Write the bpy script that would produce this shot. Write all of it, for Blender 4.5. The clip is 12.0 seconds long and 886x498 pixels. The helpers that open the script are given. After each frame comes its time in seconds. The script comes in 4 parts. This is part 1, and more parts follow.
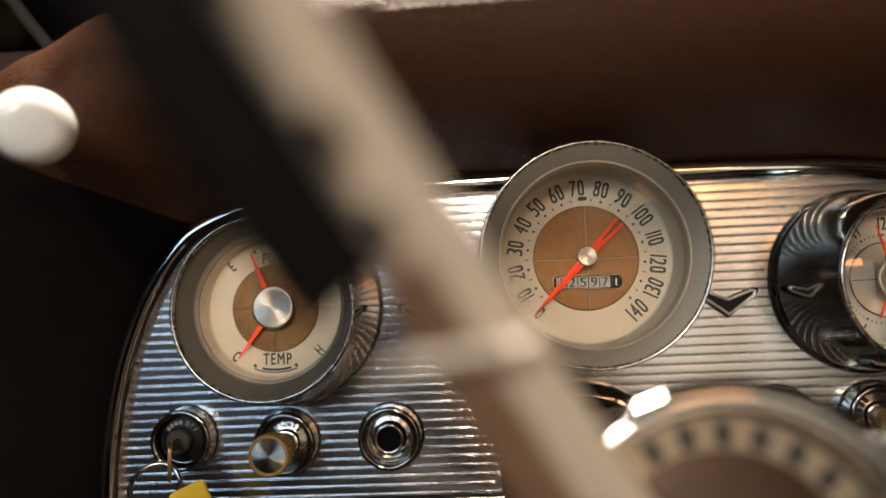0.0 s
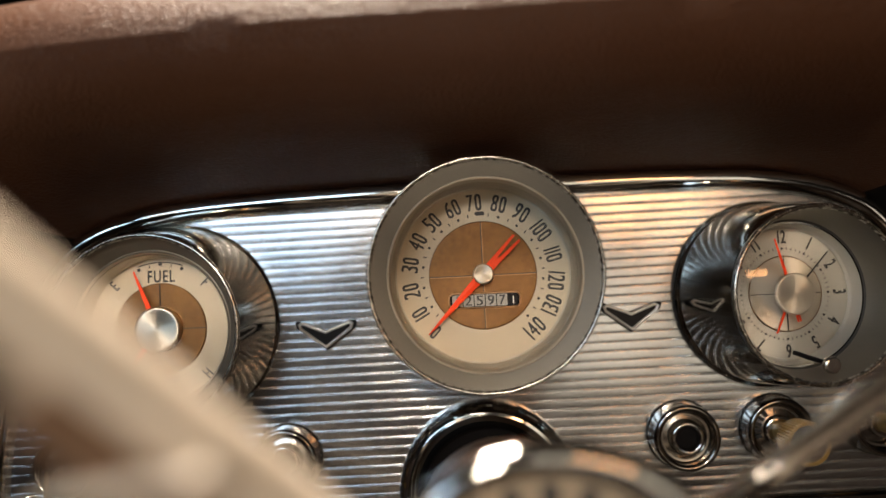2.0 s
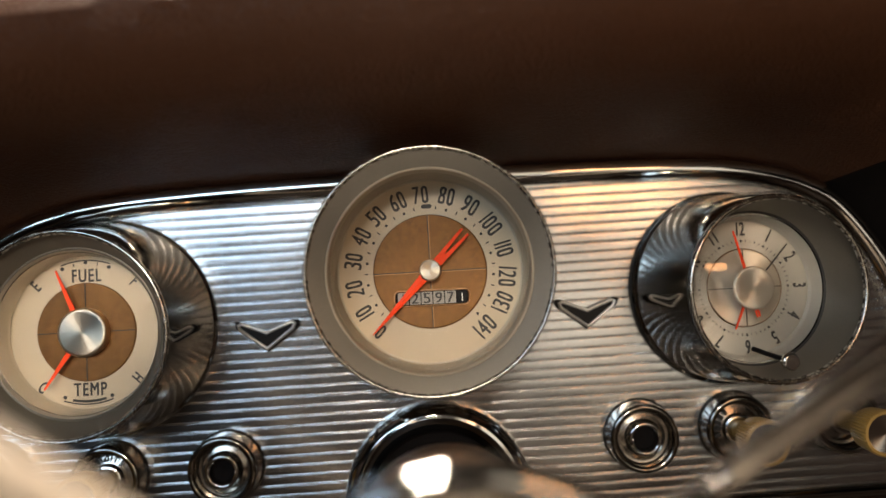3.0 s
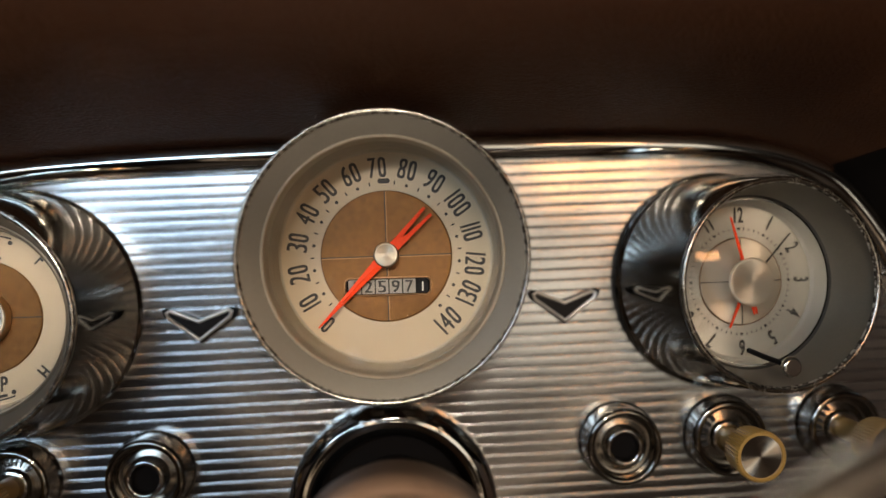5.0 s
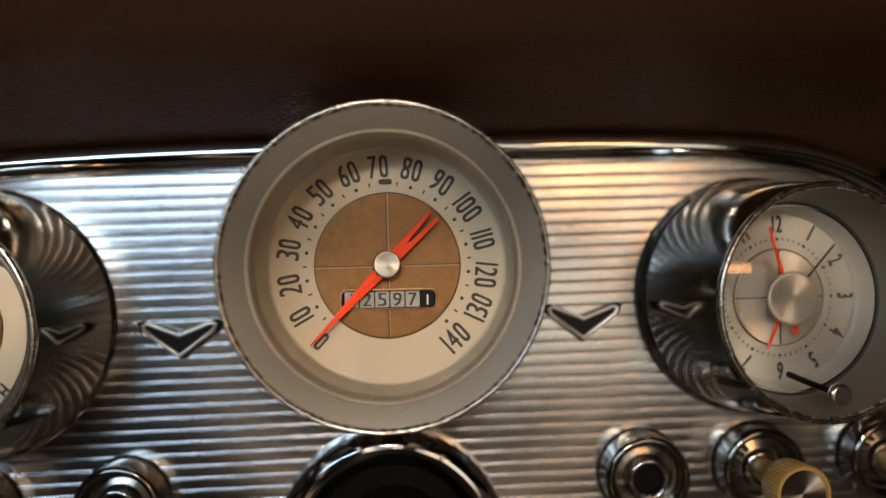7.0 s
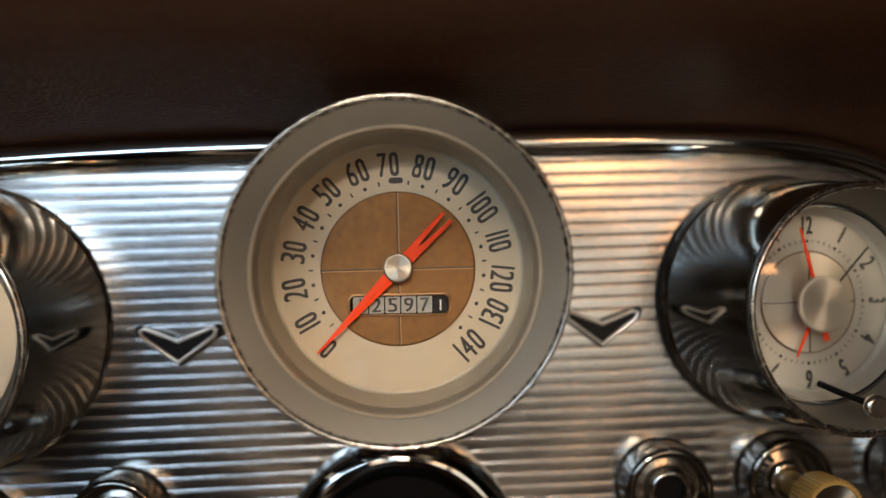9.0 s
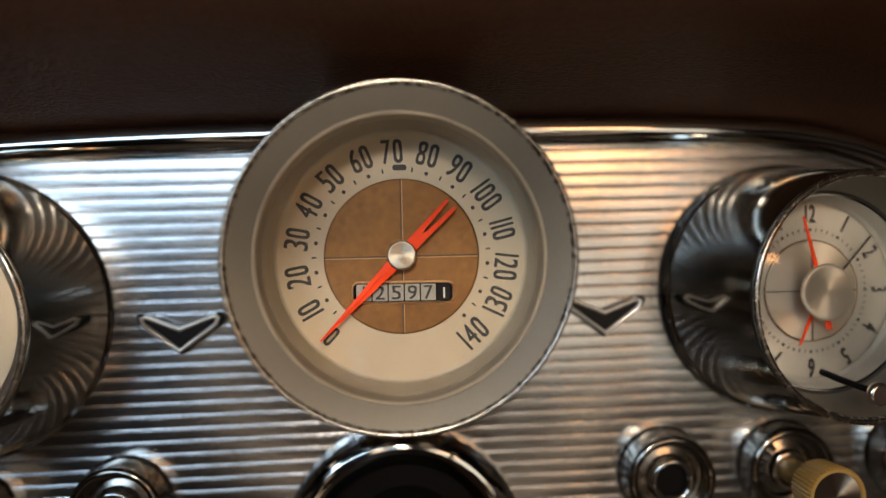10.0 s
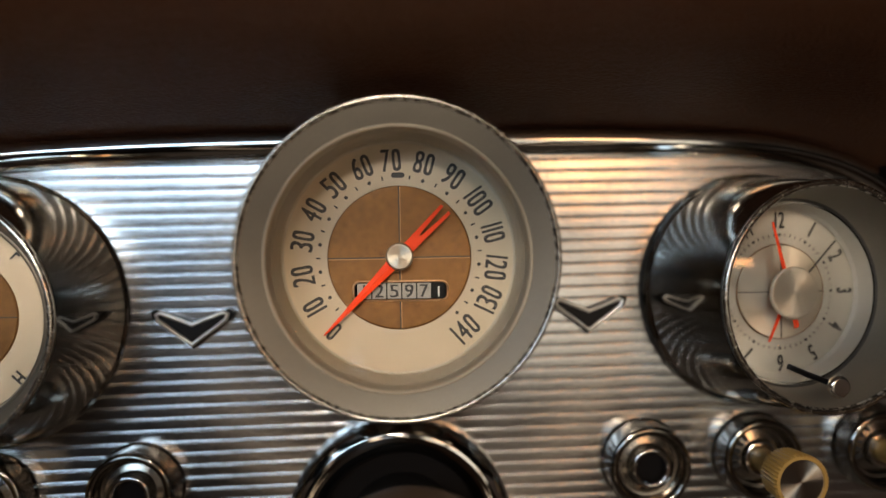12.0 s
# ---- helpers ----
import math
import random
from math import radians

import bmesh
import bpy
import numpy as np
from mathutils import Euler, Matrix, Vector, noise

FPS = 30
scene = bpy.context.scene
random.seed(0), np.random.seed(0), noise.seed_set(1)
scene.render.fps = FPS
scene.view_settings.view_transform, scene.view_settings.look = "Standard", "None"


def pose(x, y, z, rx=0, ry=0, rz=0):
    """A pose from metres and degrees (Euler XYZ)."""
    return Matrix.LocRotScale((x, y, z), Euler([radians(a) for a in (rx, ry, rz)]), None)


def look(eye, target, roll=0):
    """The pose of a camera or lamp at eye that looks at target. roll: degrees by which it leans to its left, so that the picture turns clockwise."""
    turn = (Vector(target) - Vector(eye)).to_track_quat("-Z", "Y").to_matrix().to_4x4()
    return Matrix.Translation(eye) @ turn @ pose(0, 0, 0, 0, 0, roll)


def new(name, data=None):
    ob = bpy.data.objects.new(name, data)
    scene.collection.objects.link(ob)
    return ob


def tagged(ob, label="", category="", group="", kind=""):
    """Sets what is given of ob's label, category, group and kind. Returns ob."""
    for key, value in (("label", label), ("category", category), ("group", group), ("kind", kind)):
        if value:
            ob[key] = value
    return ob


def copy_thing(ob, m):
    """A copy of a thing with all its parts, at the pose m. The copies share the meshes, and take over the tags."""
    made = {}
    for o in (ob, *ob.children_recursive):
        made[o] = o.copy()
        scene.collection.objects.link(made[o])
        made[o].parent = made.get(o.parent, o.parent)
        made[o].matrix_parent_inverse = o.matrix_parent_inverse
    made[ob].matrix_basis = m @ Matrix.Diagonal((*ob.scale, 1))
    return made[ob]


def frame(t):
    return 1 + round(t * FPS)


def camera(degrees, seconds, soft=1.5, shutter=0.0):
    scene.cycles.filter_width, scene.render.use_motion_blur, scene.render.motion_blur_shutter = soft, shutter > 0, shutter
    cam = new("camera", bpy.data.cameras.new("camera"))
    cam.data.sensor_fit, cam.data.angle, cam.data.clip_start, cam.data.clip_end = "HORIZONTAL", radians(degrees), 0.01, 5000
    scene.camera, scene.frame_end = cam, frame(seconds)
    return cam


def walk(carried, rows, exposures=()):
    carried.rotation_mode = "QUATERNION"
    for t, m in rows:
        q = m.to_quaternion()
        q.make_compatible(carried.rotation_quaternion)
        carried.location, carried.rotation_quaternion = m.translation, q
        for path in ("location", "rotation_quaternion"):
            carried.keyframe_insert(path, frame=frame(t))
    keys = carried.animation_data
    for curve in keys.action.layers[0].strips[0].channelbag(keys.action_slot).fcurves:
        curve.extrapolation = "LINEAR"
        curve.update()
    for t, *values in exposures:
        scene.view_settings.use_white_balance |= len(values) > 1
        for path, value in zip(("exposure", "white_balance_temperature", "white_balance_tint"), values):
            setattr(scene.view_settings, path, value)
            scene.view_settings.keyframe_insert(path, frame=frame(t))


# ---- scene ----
cam = camera(69.5, 12.0)
PATH = [
    (0, (-0.0573, -0.387, 0.879), (-0.179, 1.603, 1.041), -1.7),
    (0.5, (-0.0535, -0.386, 0.8844), (-0.130, 1.608, 1.026), -1.4),
    (1, (-0.0406, -0.388, 0.8915), (-0.158, 1.606, 0.992), -1.3),
    (1.5, (-0.0297, -0.383, 0.893), (-0.120, 1.612, 1.004), -1.8),
    (2, (-0.015, -0.373, 0.897), (-0.049, 1.624, 1.003), -2.3),
    (2.5, (-0.004, -0.365, 0.905), (-0.009, 1.634, 0.97), -2.7),
    (3, (0.002, -0.355, 0.898), (0.033, 1.643, 0.98), -2.8),
    (3.2, (0.011, -0.353, 0.899), (0.015, 1.646, 0.961), -2.7),
    (4.8, (0.009, -0.316, 0.899), (0.113, 1.681, 0.915), -1.8),
    (5, (0.012, -0.313, 0.902), (0.104, 1.685, 0.907), -1.6),
    (5.5, (0.012, -0.306, 0.902), (0.109, 1.691, 0.937), -1.5),
    (6, (0.009, -0.297, 0.904), (0.11, 1.701, 0.926), -1.4),
    (6.5, (0.01, -0.29, 0.903), (0.109, 1.708, 0.927), -1.1),
    (8.5, (0.01, -0.271, 0.909), (0.102, 1.726, 0.905), -0.9),
    (9, (0.005, -0.27, 0.908), (0.104, 1.728, 0.904), -0.9),
    (9.5, (0.004, -0.27, 0.907), (0.104, 1.728, 0.903), -0.9),
    (10, (0.002, -0.269, 0.905), (0.114, 1.727, 0.887), -0.8),
    (10.5, (0.004, -0.272, 0.905), (0.112, 1.725, 0.881), -0.8),
    (11, (0.001, -0.275, 0.904), (0.114, 1.721, 0.874), -0.7),
    (11.5, (0.002, -0.281, 0.906), (0.113, 1.716, 0.886), -0.5),
    (12, (0.002, -0.288, 0.905), (0.122, 1.708, 0.894), -0.5),
]
walk(cam, [(t, look(eye, target, roll)) for t, eye, target, roll in PATH])

# ---- lens: a wide aperture, focused on the speedometer ----
cam.data.dof.use_dof = True
cam.data.dof.aperture_fstop = 2.5

# ---- world and lamps ----
world = bpy.data.worlds.new("hall")
scene.world = world
world.use_nodes = True
world.node_tree.nodes["Background"].inputs[0].default_value = (0.9, 0.8, 0.7, 1)
world.node_tree.nodes["Background"].inputs[1].default_value = 0.002


def lamp(name, eye, target, power, colour, sx, sy, spread=180):
    data = bpy.data.lights.new(name, "AREA")
    data.shape, data.size, data.size_y = "RECTANGLE", sx, sy
    data.energy, data.color = power, colour
    data.spread = radians(spread)
    ob = new(name, data)
    ob.matrix_world = look(eye, target)
    return ob


lamp("hall_lamp_cool", (-0.70, -1.5, 1.28), (-0.1, 0, 0.9), 2.7, (0.60, 0.80, 1.0), 0.9, 0.34, 110)
lamp("hall_lamp_warm", (0.52, -1.5, 1.16), (0.1, 0, 0.9), 0.55, (1.0, 0.44, 0.16), 0.30, 0.10, 120)
# unseen broad light, added for the pale surface mirrored right of the speedometer
lamp("side_fill", (0.50, -1.45, 0.88), (0.05, 0, 0.86), 0.47, (1.0, 0.88, 0.70), 0.60, 0.56, 110)
lamp("hall_lamp_front", (-0.06, -1.65, 1.43), (0.0, -0.1, 0.9), 5.9, (1.0, 0.85, 0.67), 0.18, 0.15, 120)
lamp("hall_lamp_top", (-0.18, -0.10, 1.78), (0.0, -0.1, 1.0), 8.5, (1.0, 0.84, 0.68), 0.24, 0.24, 80)


# ---- materials ----
def material(name, colour, rough=0.5, metal=0.0, **more):
    """more: grain (scale), wear (colour amount), relief (bump), rough_var, spun."""
    m = bpy.data.materials.new(name)
    m.use_nodes = True
    nt = m.node_tree
    b = nt.nodes["Principled BSDF"]
    b.inputs["Base Color"].default_value = (*colour, 1)
    b.inputs["Roughness"].default_value = rough
    b.inputs["Metallic"].default_value = metal
    tc = nt.nodes.new("ShaderNodeTexCoord")
    if more.get("wear") or more.get("rough_var"):
        n1 = nt.nodes.new("ShaderNodeTexNoise")
        n1.inputs["Scale"].default_value = more.get("grain", 60)
        n1.inputs["Detail"].default_value = 6
        n1.inputs["Roughness"].default_value = 0.65
        mp = nt.nodes.new("ShaderNodeMapping")
        mp.inputs["Scale"].default_value = more.get("stretch", (1, 1, 1))
        nt.links.new(tc.outputs["Object"], mp.inputs[0])
        nt.links.new(mp.outputs[0], n1.inputs["Vector"])
        n2 = nt.nodes.new("ShaderNodeTexNoise")
        n2.inputs["Scale"].default_value = more.get("grain", 60) * 14
        n2.inputs["Detail"].default_value = 3
        nt.links.new(mp.outputs[0], n2.inputs["Vector"])
        mix = nt.nodes.new("ShaderNodeMath")
        mix.operation = "ADD"
        nt.links.new(n1.outputs[0], mix.inputs[0])
        nt.links.new(n2.outputs[0], mix.inputs[1])
        if more.get("wear"):
            w = more["wear"]
            r = nt.nodes.new("ShaderNodeMapRange")
            r.inputs[1].default_value, r.inputs[2].default_value = 0.6, 1.4
            r.inputs[3].default_value, r.inputs[4].default_value = 1 - w, 1 + w
            nt.links.new(mix.outputs[0], r.inputs[0])
            mul = nt.nodes.new("ShaderNodeVectorMath")
            mul.operation = "SCALE"
            mul.inputs[0].default_value = colour
            nt.links.new(r.outputs[0], mul.inputs["Scale"])
            nt.links.new(mul.outputs[0], b.inputs["Base Color"])
        if more.get("rough_var"):
            r = nt.nodes.new("ShaderNodeMapRange")
            r.inputs[1].default_value, r.inputs[2].default_value = 0.6, 1.4
            r.inputs[3].default_value = max(0.02, rough - more["rough_var"])
            r.inputs[4].default_value = rough + more["rough_var"]
            nt.links.new(mix.outputs[0], r.inputs[0])
            nt.links.new(r.outputs[0], b.inputs["Roughness"])
    if more.get("relief"):
        v = nt.nodes.new("ShaderNodeTexNoise")
        v.inputs["Scale"].default_value = more.get("relief_scale", 900)
        v.inputs["Detail"].default_value = 4
        nt.links.new(tc.outputs["Object"], v.inputs["Vector"])
        bp = nt.nodes.new("ShaderNodeBump")
        bp.inputs["Strength"].default_value = more["relief"]
        bp.inputs["Distance"].default_value = 0.0004
        nt.links.new(v.outputs[0], bp.inputs["Height"])
        nt.links.new(bp.outputs[0], b.inputs["Normal"])
    if more.get("spun"):
        tg = nt.nodes.new("ShaderNodeTangent")
        tg.direction_type, tg.axis = "RADIAL", "Z"
        b.inputs["Anisotropic"].default_value = more["spun"]
        nt.links.new(tg.outputs[0], b.inputs["Tangent"])
    return m


def vinyl(name, colour):
    """Grained leatherette: small wrinkled cells over a soft unevenness."""
    m = material(name, colour, 0.47, wear=0.09, grain=18, rough_var=0.06)
    nt = m.node_tree
    b = nt.nodes["Principled BSDF"]
    b.inputs["Specular IOR Level"].default_value = 0.24
    tc = nt.nodes.new("ShaderNodeTexCoord")
    mp = nt.nodes.new("ShaderNodeMapping")
    mp.inputs["Scale"].default_value = (0.5, 1, 1)
    nt.links.new(tc.outputs["Object"], mp.inputs[0])
    warp = nt.nodes.new("ShaderNodeTexNoise")
    warp.inputs["Scale"].default_value = 420
    warp.inputs["Detail"].default_value = 2
    nt.links.new(mp.outputs[0], warp.inputs["Vector"])
    add = nt.nodes.new("ShaderNodeMixRGB")
    add.blend_type = "ADD"
    add.inputs[0].default_value = 0.0025
    nt.links.new(mp.outputs[0], add.inputs[1])
    nt.links.new(warp.outputs["Color"], add.inputs[2])
    v = nt.nodes.new("ShaderNodeTexVoronoi")
    v.feature = "DISTANCE_TO_EDGE"
    v.inputs["Scale"].default_value = 600
    nt.links.new(add.outputs[0], v.inputs["Vector"])
    r = nt.nodes.new("ShaderNodeMapRange")
    r.inputs[1].default_value, r.inputs[2].default_value = 0.0, 0.22
    nt.links.new(v.outputs["Distance"], r.inputs[0])
    bp = nt.nodes.new("ShaderNodeBump")
    bp.inputs["Strength"].default_value = 0.5
    bp.inputs["Distance"].default_value = 0.0005
    nt.links.new(r.outputs[0], bp.inputs["Height"])
    nt.links.new(bp.outputs[0], b.inputs["Normal"])
    return m


def glass_material(name, ior):
    m = bpy.data.materials.new(name)
    m.use_nodes = True
    b = m.node_tree.nodes["Principled BSDF"]
    b.inputs["Transmission Weight"].default_value = 1
    b.inputs["Roughness"].default_value = 0.0
    b.inputs["IOR"].default_value = ior
    return m


def chipped_material():
    """Black paint flaking off worn metal in short runs."""
    m = bpy.data.materials.new("chipped_black_paint")
    m.use_nodes = True
    nt = m.node_tree
    b = nt.nodes["Principled BSDF"]
    tc = nt.nodes.new("ShaderNodeTexCoord")
    n = nt.nodes.new("ShaderNodeTexNoise")
    n.inputs["Scale"].default_value = 420
    n.inputs["Detail"].default_value = 5
    n.inputs["Roughness"].default_value = 0.7
    nt.links.new(tc.outputs["Object"], n.inputs["Vector"])
    r = nt.nodes.new("ShaderNodeValToRGB")
    r.color_ramp.elements[0].position, r.color_ramp.elements[0].color = 0.46, (0.02, 0.016, 0.012, 1)
    r.color_ramp.elements[1].position, r.color_ramp.elements[1].color = 0.54, (0.5, 0.46, 0.4, 1)
    nt.links.new(n.outputs[0], r.inputs[0])
    nt.links.new(r.outputs[0], b.inputs["Base Color"])
    b.inputs["Roughness"].default_value = 0.4
    b.inputs["Metallic"].default_value = 0.6
    return m


CHROME = material("chrome", (0.60, 0.59, 0.57), 0.07, 1, rough_var=0.03, wear=0.06, grain=40)
CHROME_WORN = material("worn_chrome", (0.66, 0.63, 0.58), 0.16, 1, rough_var=0.1, wear=0.3, grain=220)
RIM_METAL = material("worn_rim_metal", (0.46, 0.43, 0.38), 0.24, 1, rough_var=0.1, wear=0.35, grain=260)
CHIPPED = chipped_material()
CUP = material("dark_bowl_chrome", (0.47, 0.45, 0.41), 0.10, 1, rough_var=0.02, wear=0.08, grain=40)
DISH = material("dull_chrome", (0.40, 0.37, 0.33), 0.2, 1, rough_var=0.08, wear=0.25, grain=200)
SMOKED = material("smoked_chrome", (0.32, 0.30, 0.27), 0.10, 1, rough_var=0.03, wear=0.08, grain=40)
SILVER = material("bright_silver", (0.80, 0.78, 0.74), 0.2, 1, rough_var=0.05, wear=0.08, grain=120)
BORDER = material("satin_chrome_border", (0.80, 0.78, 0.74), 0.34, 0.75, rough_var=0.08, wear=0.12, grain=160)
RIBBED = material("ribbed_aluminium", (0.60, 0.60, 0.60), 0.21, 1, rough_var=0.05, wear=0.12, grain=30, stretch=(0.25, 1, 2.5))
VINYL = vinyl("brown_vinyl", (0.064, 0.0255, 0.0117))
DARK_VINYL = vinyl("dark_brown_vinyl", (0.035, 0.018, 0.011))
# near-black for the pad's two ends; their shade is put into the colour
SHADED_END = material("shaded_pad_black", (0.008, 0.006, 0.005), 0.9, wear=0.3, grain=40, relief=0.4, relief_scale=700)
SHADED_END.node_tree.nodes["Principled BSDF"].inputs["Specular IOR Level"].default_value = 0.1
BEZEL = material("grey_bezel_paint", (0.148, 0.128, 0.098), 0.45, 0.25, rough_var=0.05, wear=0.08, grain=70, relief=0.1)
BEZEL_PALE = material("pale_bezel_paint", (0.48, 0.41, 0.31), 0.42, 0.25, rough_var=0.05, wear=0.08, grain=70)
WALL = material("grey_wall_paint", (0.38, 0.33, 0.25), 0.5, 0.1, rough_var=0.05, wear=0.08, grain=70)
CREAM = material("cream_dial", (0.46, 0.37, 0.25), 0.5, wear=0.06, grain=45, relief=0.04)
CLOCK_CREAM = material("silver_cream_dial", (0.44, 0.41, 0.34), 0.40, 0.45, spun=0.7, wear=0.06, grain=45)
CLOCK_WALL = material("pale_silver_wall", (0.36, 0.335, 0.285), 0.5, 0.3, rough_var=0.05, wear=0.08, grain=70)
BRONZE = material("bronze_disc", (0.172, 0.077, 0.019), 0.44, 0.55, wear=0.34, grain=30, rough_var=0.1, relief=0.04)
COUNTER_EDGE = material("pale_bronze_edge", (0.42, 0.24, 0.12), 0.35, 0.8, wear=0.2, grain=200)
PRINT = material("black_print", (0.018, 0.016, 0.014), 0.55)
BLACK = material("black_enamel", (0.008, 0.007, 0.007), 0.4)
BLACK.node_tree.nodes["Principled BSDF"].inputs["Specular IOR Level"].default_value = 0.15
HOLE = material("dark_bore", (0.006, 0.005, 0.005), 0.7)
RED = material("orange_red_paint", (0.78, 0.052, 0.006), 0.55, wear=0.06, grain=90)
RED.node_tree.nodes["Principled BSDF"].inputs["Specular IOR Level"].default_value = 0.2
SPUN = material("spun_aluminium", (0.50, 0.45, 0.37), 0.42, 1, spun=0.85, wear=0.05, grain=80)
CONE = material("polished_spun_aluminium", (0.74, 0.70, 0.63), 0.26, 1, spun=0.92, wear=0.05, grain=80)
CHAMPAGNE = material("champagne_metal", (0.64, 0.57, 0.44), 0.42, 0.75, spun=0.8, wear=0.05, grain=80)
IVORY = material("yellowed_ivory_plastic", (0.37, 0.22, 0.060), 0.4, wear=0.1, grain=80, rough_var=0.05)
WHEEL_CREAM = material("cream_plastic", (0.68, 0.585, 0.47), 0.35, wear=0.06, grain=30, rough_var=0.05)
TAN = material("tan_enamel", (0.10, 0.060, 0.037), 0.6, wear=0.08, grain=30, rough_var=0.06)
# tan reflection on the chrome spoke root, put into the base colour
SHEATH = material("mirrored_tan", (0.21, 0.125, 0.076), 0.34, 0.0, wear=0.25, grain=24, rough_var=0.05)
YELLOW = material("yellow_plastic", (0.80, 0.50, 0.02), 0.35, wear=0.05, grain=50)
BRASS = material("worn_brass", (0.34, 0.23, 0.10), 0.35, 1, wear=0.2, grain=200, rough_var=0.08)
DIGIT = material("grey_counter_wheel", (0.29, 0.265, 0.225), 0.5, wear=0.2, grain=200)
WHITE = material("white_print", (0.75, 0.72, 0.65), 0.5)
TAN.node_tree.nodes["Principled BSDF"].inputs["Specular IOR Level"].default_value = 0.2
RUBBER = material("black_plastic", (0.006, 0.005, 0.005), 0.6, rough_var=0.05)
RUBBER.node_tree.nodes["Principled BSDF"].inputs["Specular IOR Level"].default_value = 0.15
BAND_PAINT = material("dull_tan_band", (0.24, 0.19, 0.13), 0.45, 0.2, wear=0.3, grain=90, rough_var=0.1)
EMBLEM = material("gilt_emblem", (0.045, 0.022, 0.010), 0.45, 0.4, wear=0.3, grain=60, rough_var=0.1)
CARPET = material("dark_carpet", (0.02, 0.014, 0.010), 0.9, wear=0.3, grain=60, relief=0.6, relief_scale=300)
PLASTER = material("hall_plaster", (0.075, 0.077, 0.08), 0.8, wear=0.15, grain=3, relief=0.2, relief_scale=60)
CONCRETE = material("hall_concrete", (0.075, 0.072, 0.07), 0.7, wear=0.25, grain=3, relief=0.3, relief_scale=80)
HOLE.node_tree.nodes["Principled BSDF"].inputs["Specular IOR Level"].default_value = 0.05
# dark tone of the lock barrel, and of the shadow gap in the clock
GAP_AND_BARREL = material("dark_gap_and_barrel", (0.03, 0.026, 0.021), 0.6, wear=0.1, grain=60)
LINING = material("brown_lining", (0.050, 0.028, 0.018), 0.6, wear=0.2, grain=20, relief=0.3, relief_scale=300)
GLASS = glass_material("clear_glass", 1.45)
THIN_PLASTIC = glass_material("thin_clear_plastic", 1.16)


# ---- mesh helpers ----
def part(name, bm, mat, parent=None, label="", at=None, smooth=True):
    """Links a bmesh (or a mesh) as one mesh object, under a thing or a part."""
    if isinstance(bm, bpy.types.Mesh):
        me = bm
    else:
        bmesh.ops.recalc_face_normals(bm, faces=bm.faces)
        for f in bm.faces:
            f.smooth = smooth
        me = bpy.data.meshes.new(name)
        bm.to_mesh(me)
        bm.free()
    if not me.materials:
        me.materials.append(mat)
    if smooth and len(me.polygons):
        me.set_sharp_from_angle(angle=radians(38))
    ob = new(name, me)
    if parent is not None:
        ob.parent = parent
    if at is not None:
        ob.matrix_local = at
    if label:
        ob["label"] = label
    return ob


def thing(name, m, label, category, group="", kind=""):
    ob = new(name)
    ob.empty_display_size = 0.02
    ob.matrix_world = m
    return tagged(ob, label, category, group, kind)


def keep_flat(profile):
    """Adds a point close to each soft bend, so that long flats stay flat up to it."""
    pts = [Vector(p) for p in profile]
    out = [profile[0]]
    for i in range(1, len(pts)):
        a, b = pts[i - 1], pts[i]
        long = (b - a).length
        for k, near, far in ((i - 1, a, b), (i, b, a)):
            if 0 < k < len(pts) - 1 and long > 0.0016:
                bend = (pts[k] - pts[k - 1]).angle(pts[k + 1] - pts[k], 0.0)
                if 0.17 < bend < 0.66:
                    q = near + (far - near) * (0.00025 / long)
                    out.append((q.x, q.y))
        out.append(profile[i])
    return out


def lathe(profile, segs=96, closed=False):
    """A turned body round local z; the profile is a row of (radius, z)."""
    if not closed:
        profile = keep_flat(profile)
    bm = bmesh.new()
    rings = []
    for r, z in profile:
        if r < 1e-6:
            rings.append([bm.verts.new((0, 0, z))])
        else:
            rings.append([bm.verts.new((r * math.cos(2 * math.pi * i / segs), r * math.sin(2 * math.pi * i / segs), z)) for i in range(segs)])
    pairs = list(zip(rings, rings[1:])) + ([(rings[-1], rings[0])] if closed else [])
    for a, b in pairs:
        for i in range(segs):
            j = (i + 1) % segs
            if len(a) == 1 and len(b) == 1:
                continue
            if len(a) == 1:
                bm.faces.new((a[0], b[i], b[j]))
            elif len(b) == 1:
                bm.faces.new((a[i], a[j], b[0]))
            else:
                bm.faces.new((a[i], a[j], b[j], b[i]))
    return bm


def arc(cx, cz, r, a0, a1, n=8):
    """Profile points of a rounded edge."""
    return [(cx + r * math.cos(radians(a0 + (a1 - a0) * i / n)), cz + r * math.sin(radians(a0 + (a1 - a0) * i / n))) for i in range(n + 1)]


def slab(points, z0, z1, bevel=0.0):
    """A flat plate with the outline points (x, y), from z0 to z1."""
    bm = bmesh.new()
    lo = [bm.verts.new((x, y, z0)) for x, y in points]
    hi = [bm.verts.new((x, y, z1)) for x, y in points]
    bm.faces.new(lo)
    bm.faces.new(hi)
    n = len(points)
    for i in range(n):
        bm.faces.new((lo[i], lo[(i + 1) % n], hi[(i + 1) % n], hi[i]))
    bmesh.ops.recalc_face_normals(bm, faces=bm.faces)
    if bevel:
        bmesh.ops.bevel(bm, geom=[e for e in bm.edges if all(v.co.z > z1 - 1e-7 for v in e.verts)], offset=bevel, segments=2, affect="EDGES")
    return bm


def box(sx, sy, sz, bevel=0.0):
    bm = bmesh.new()
    bmesh.ops.create_cube(bm, size=1, matrix=Matrix.Diagonal((sx, sy, sz, 1)))
    if bevel:
        bmesh.ops.bevel(bm, geom=bm.edges[:], offset=bevel, segments=3, affect="EDGES")
    return bm


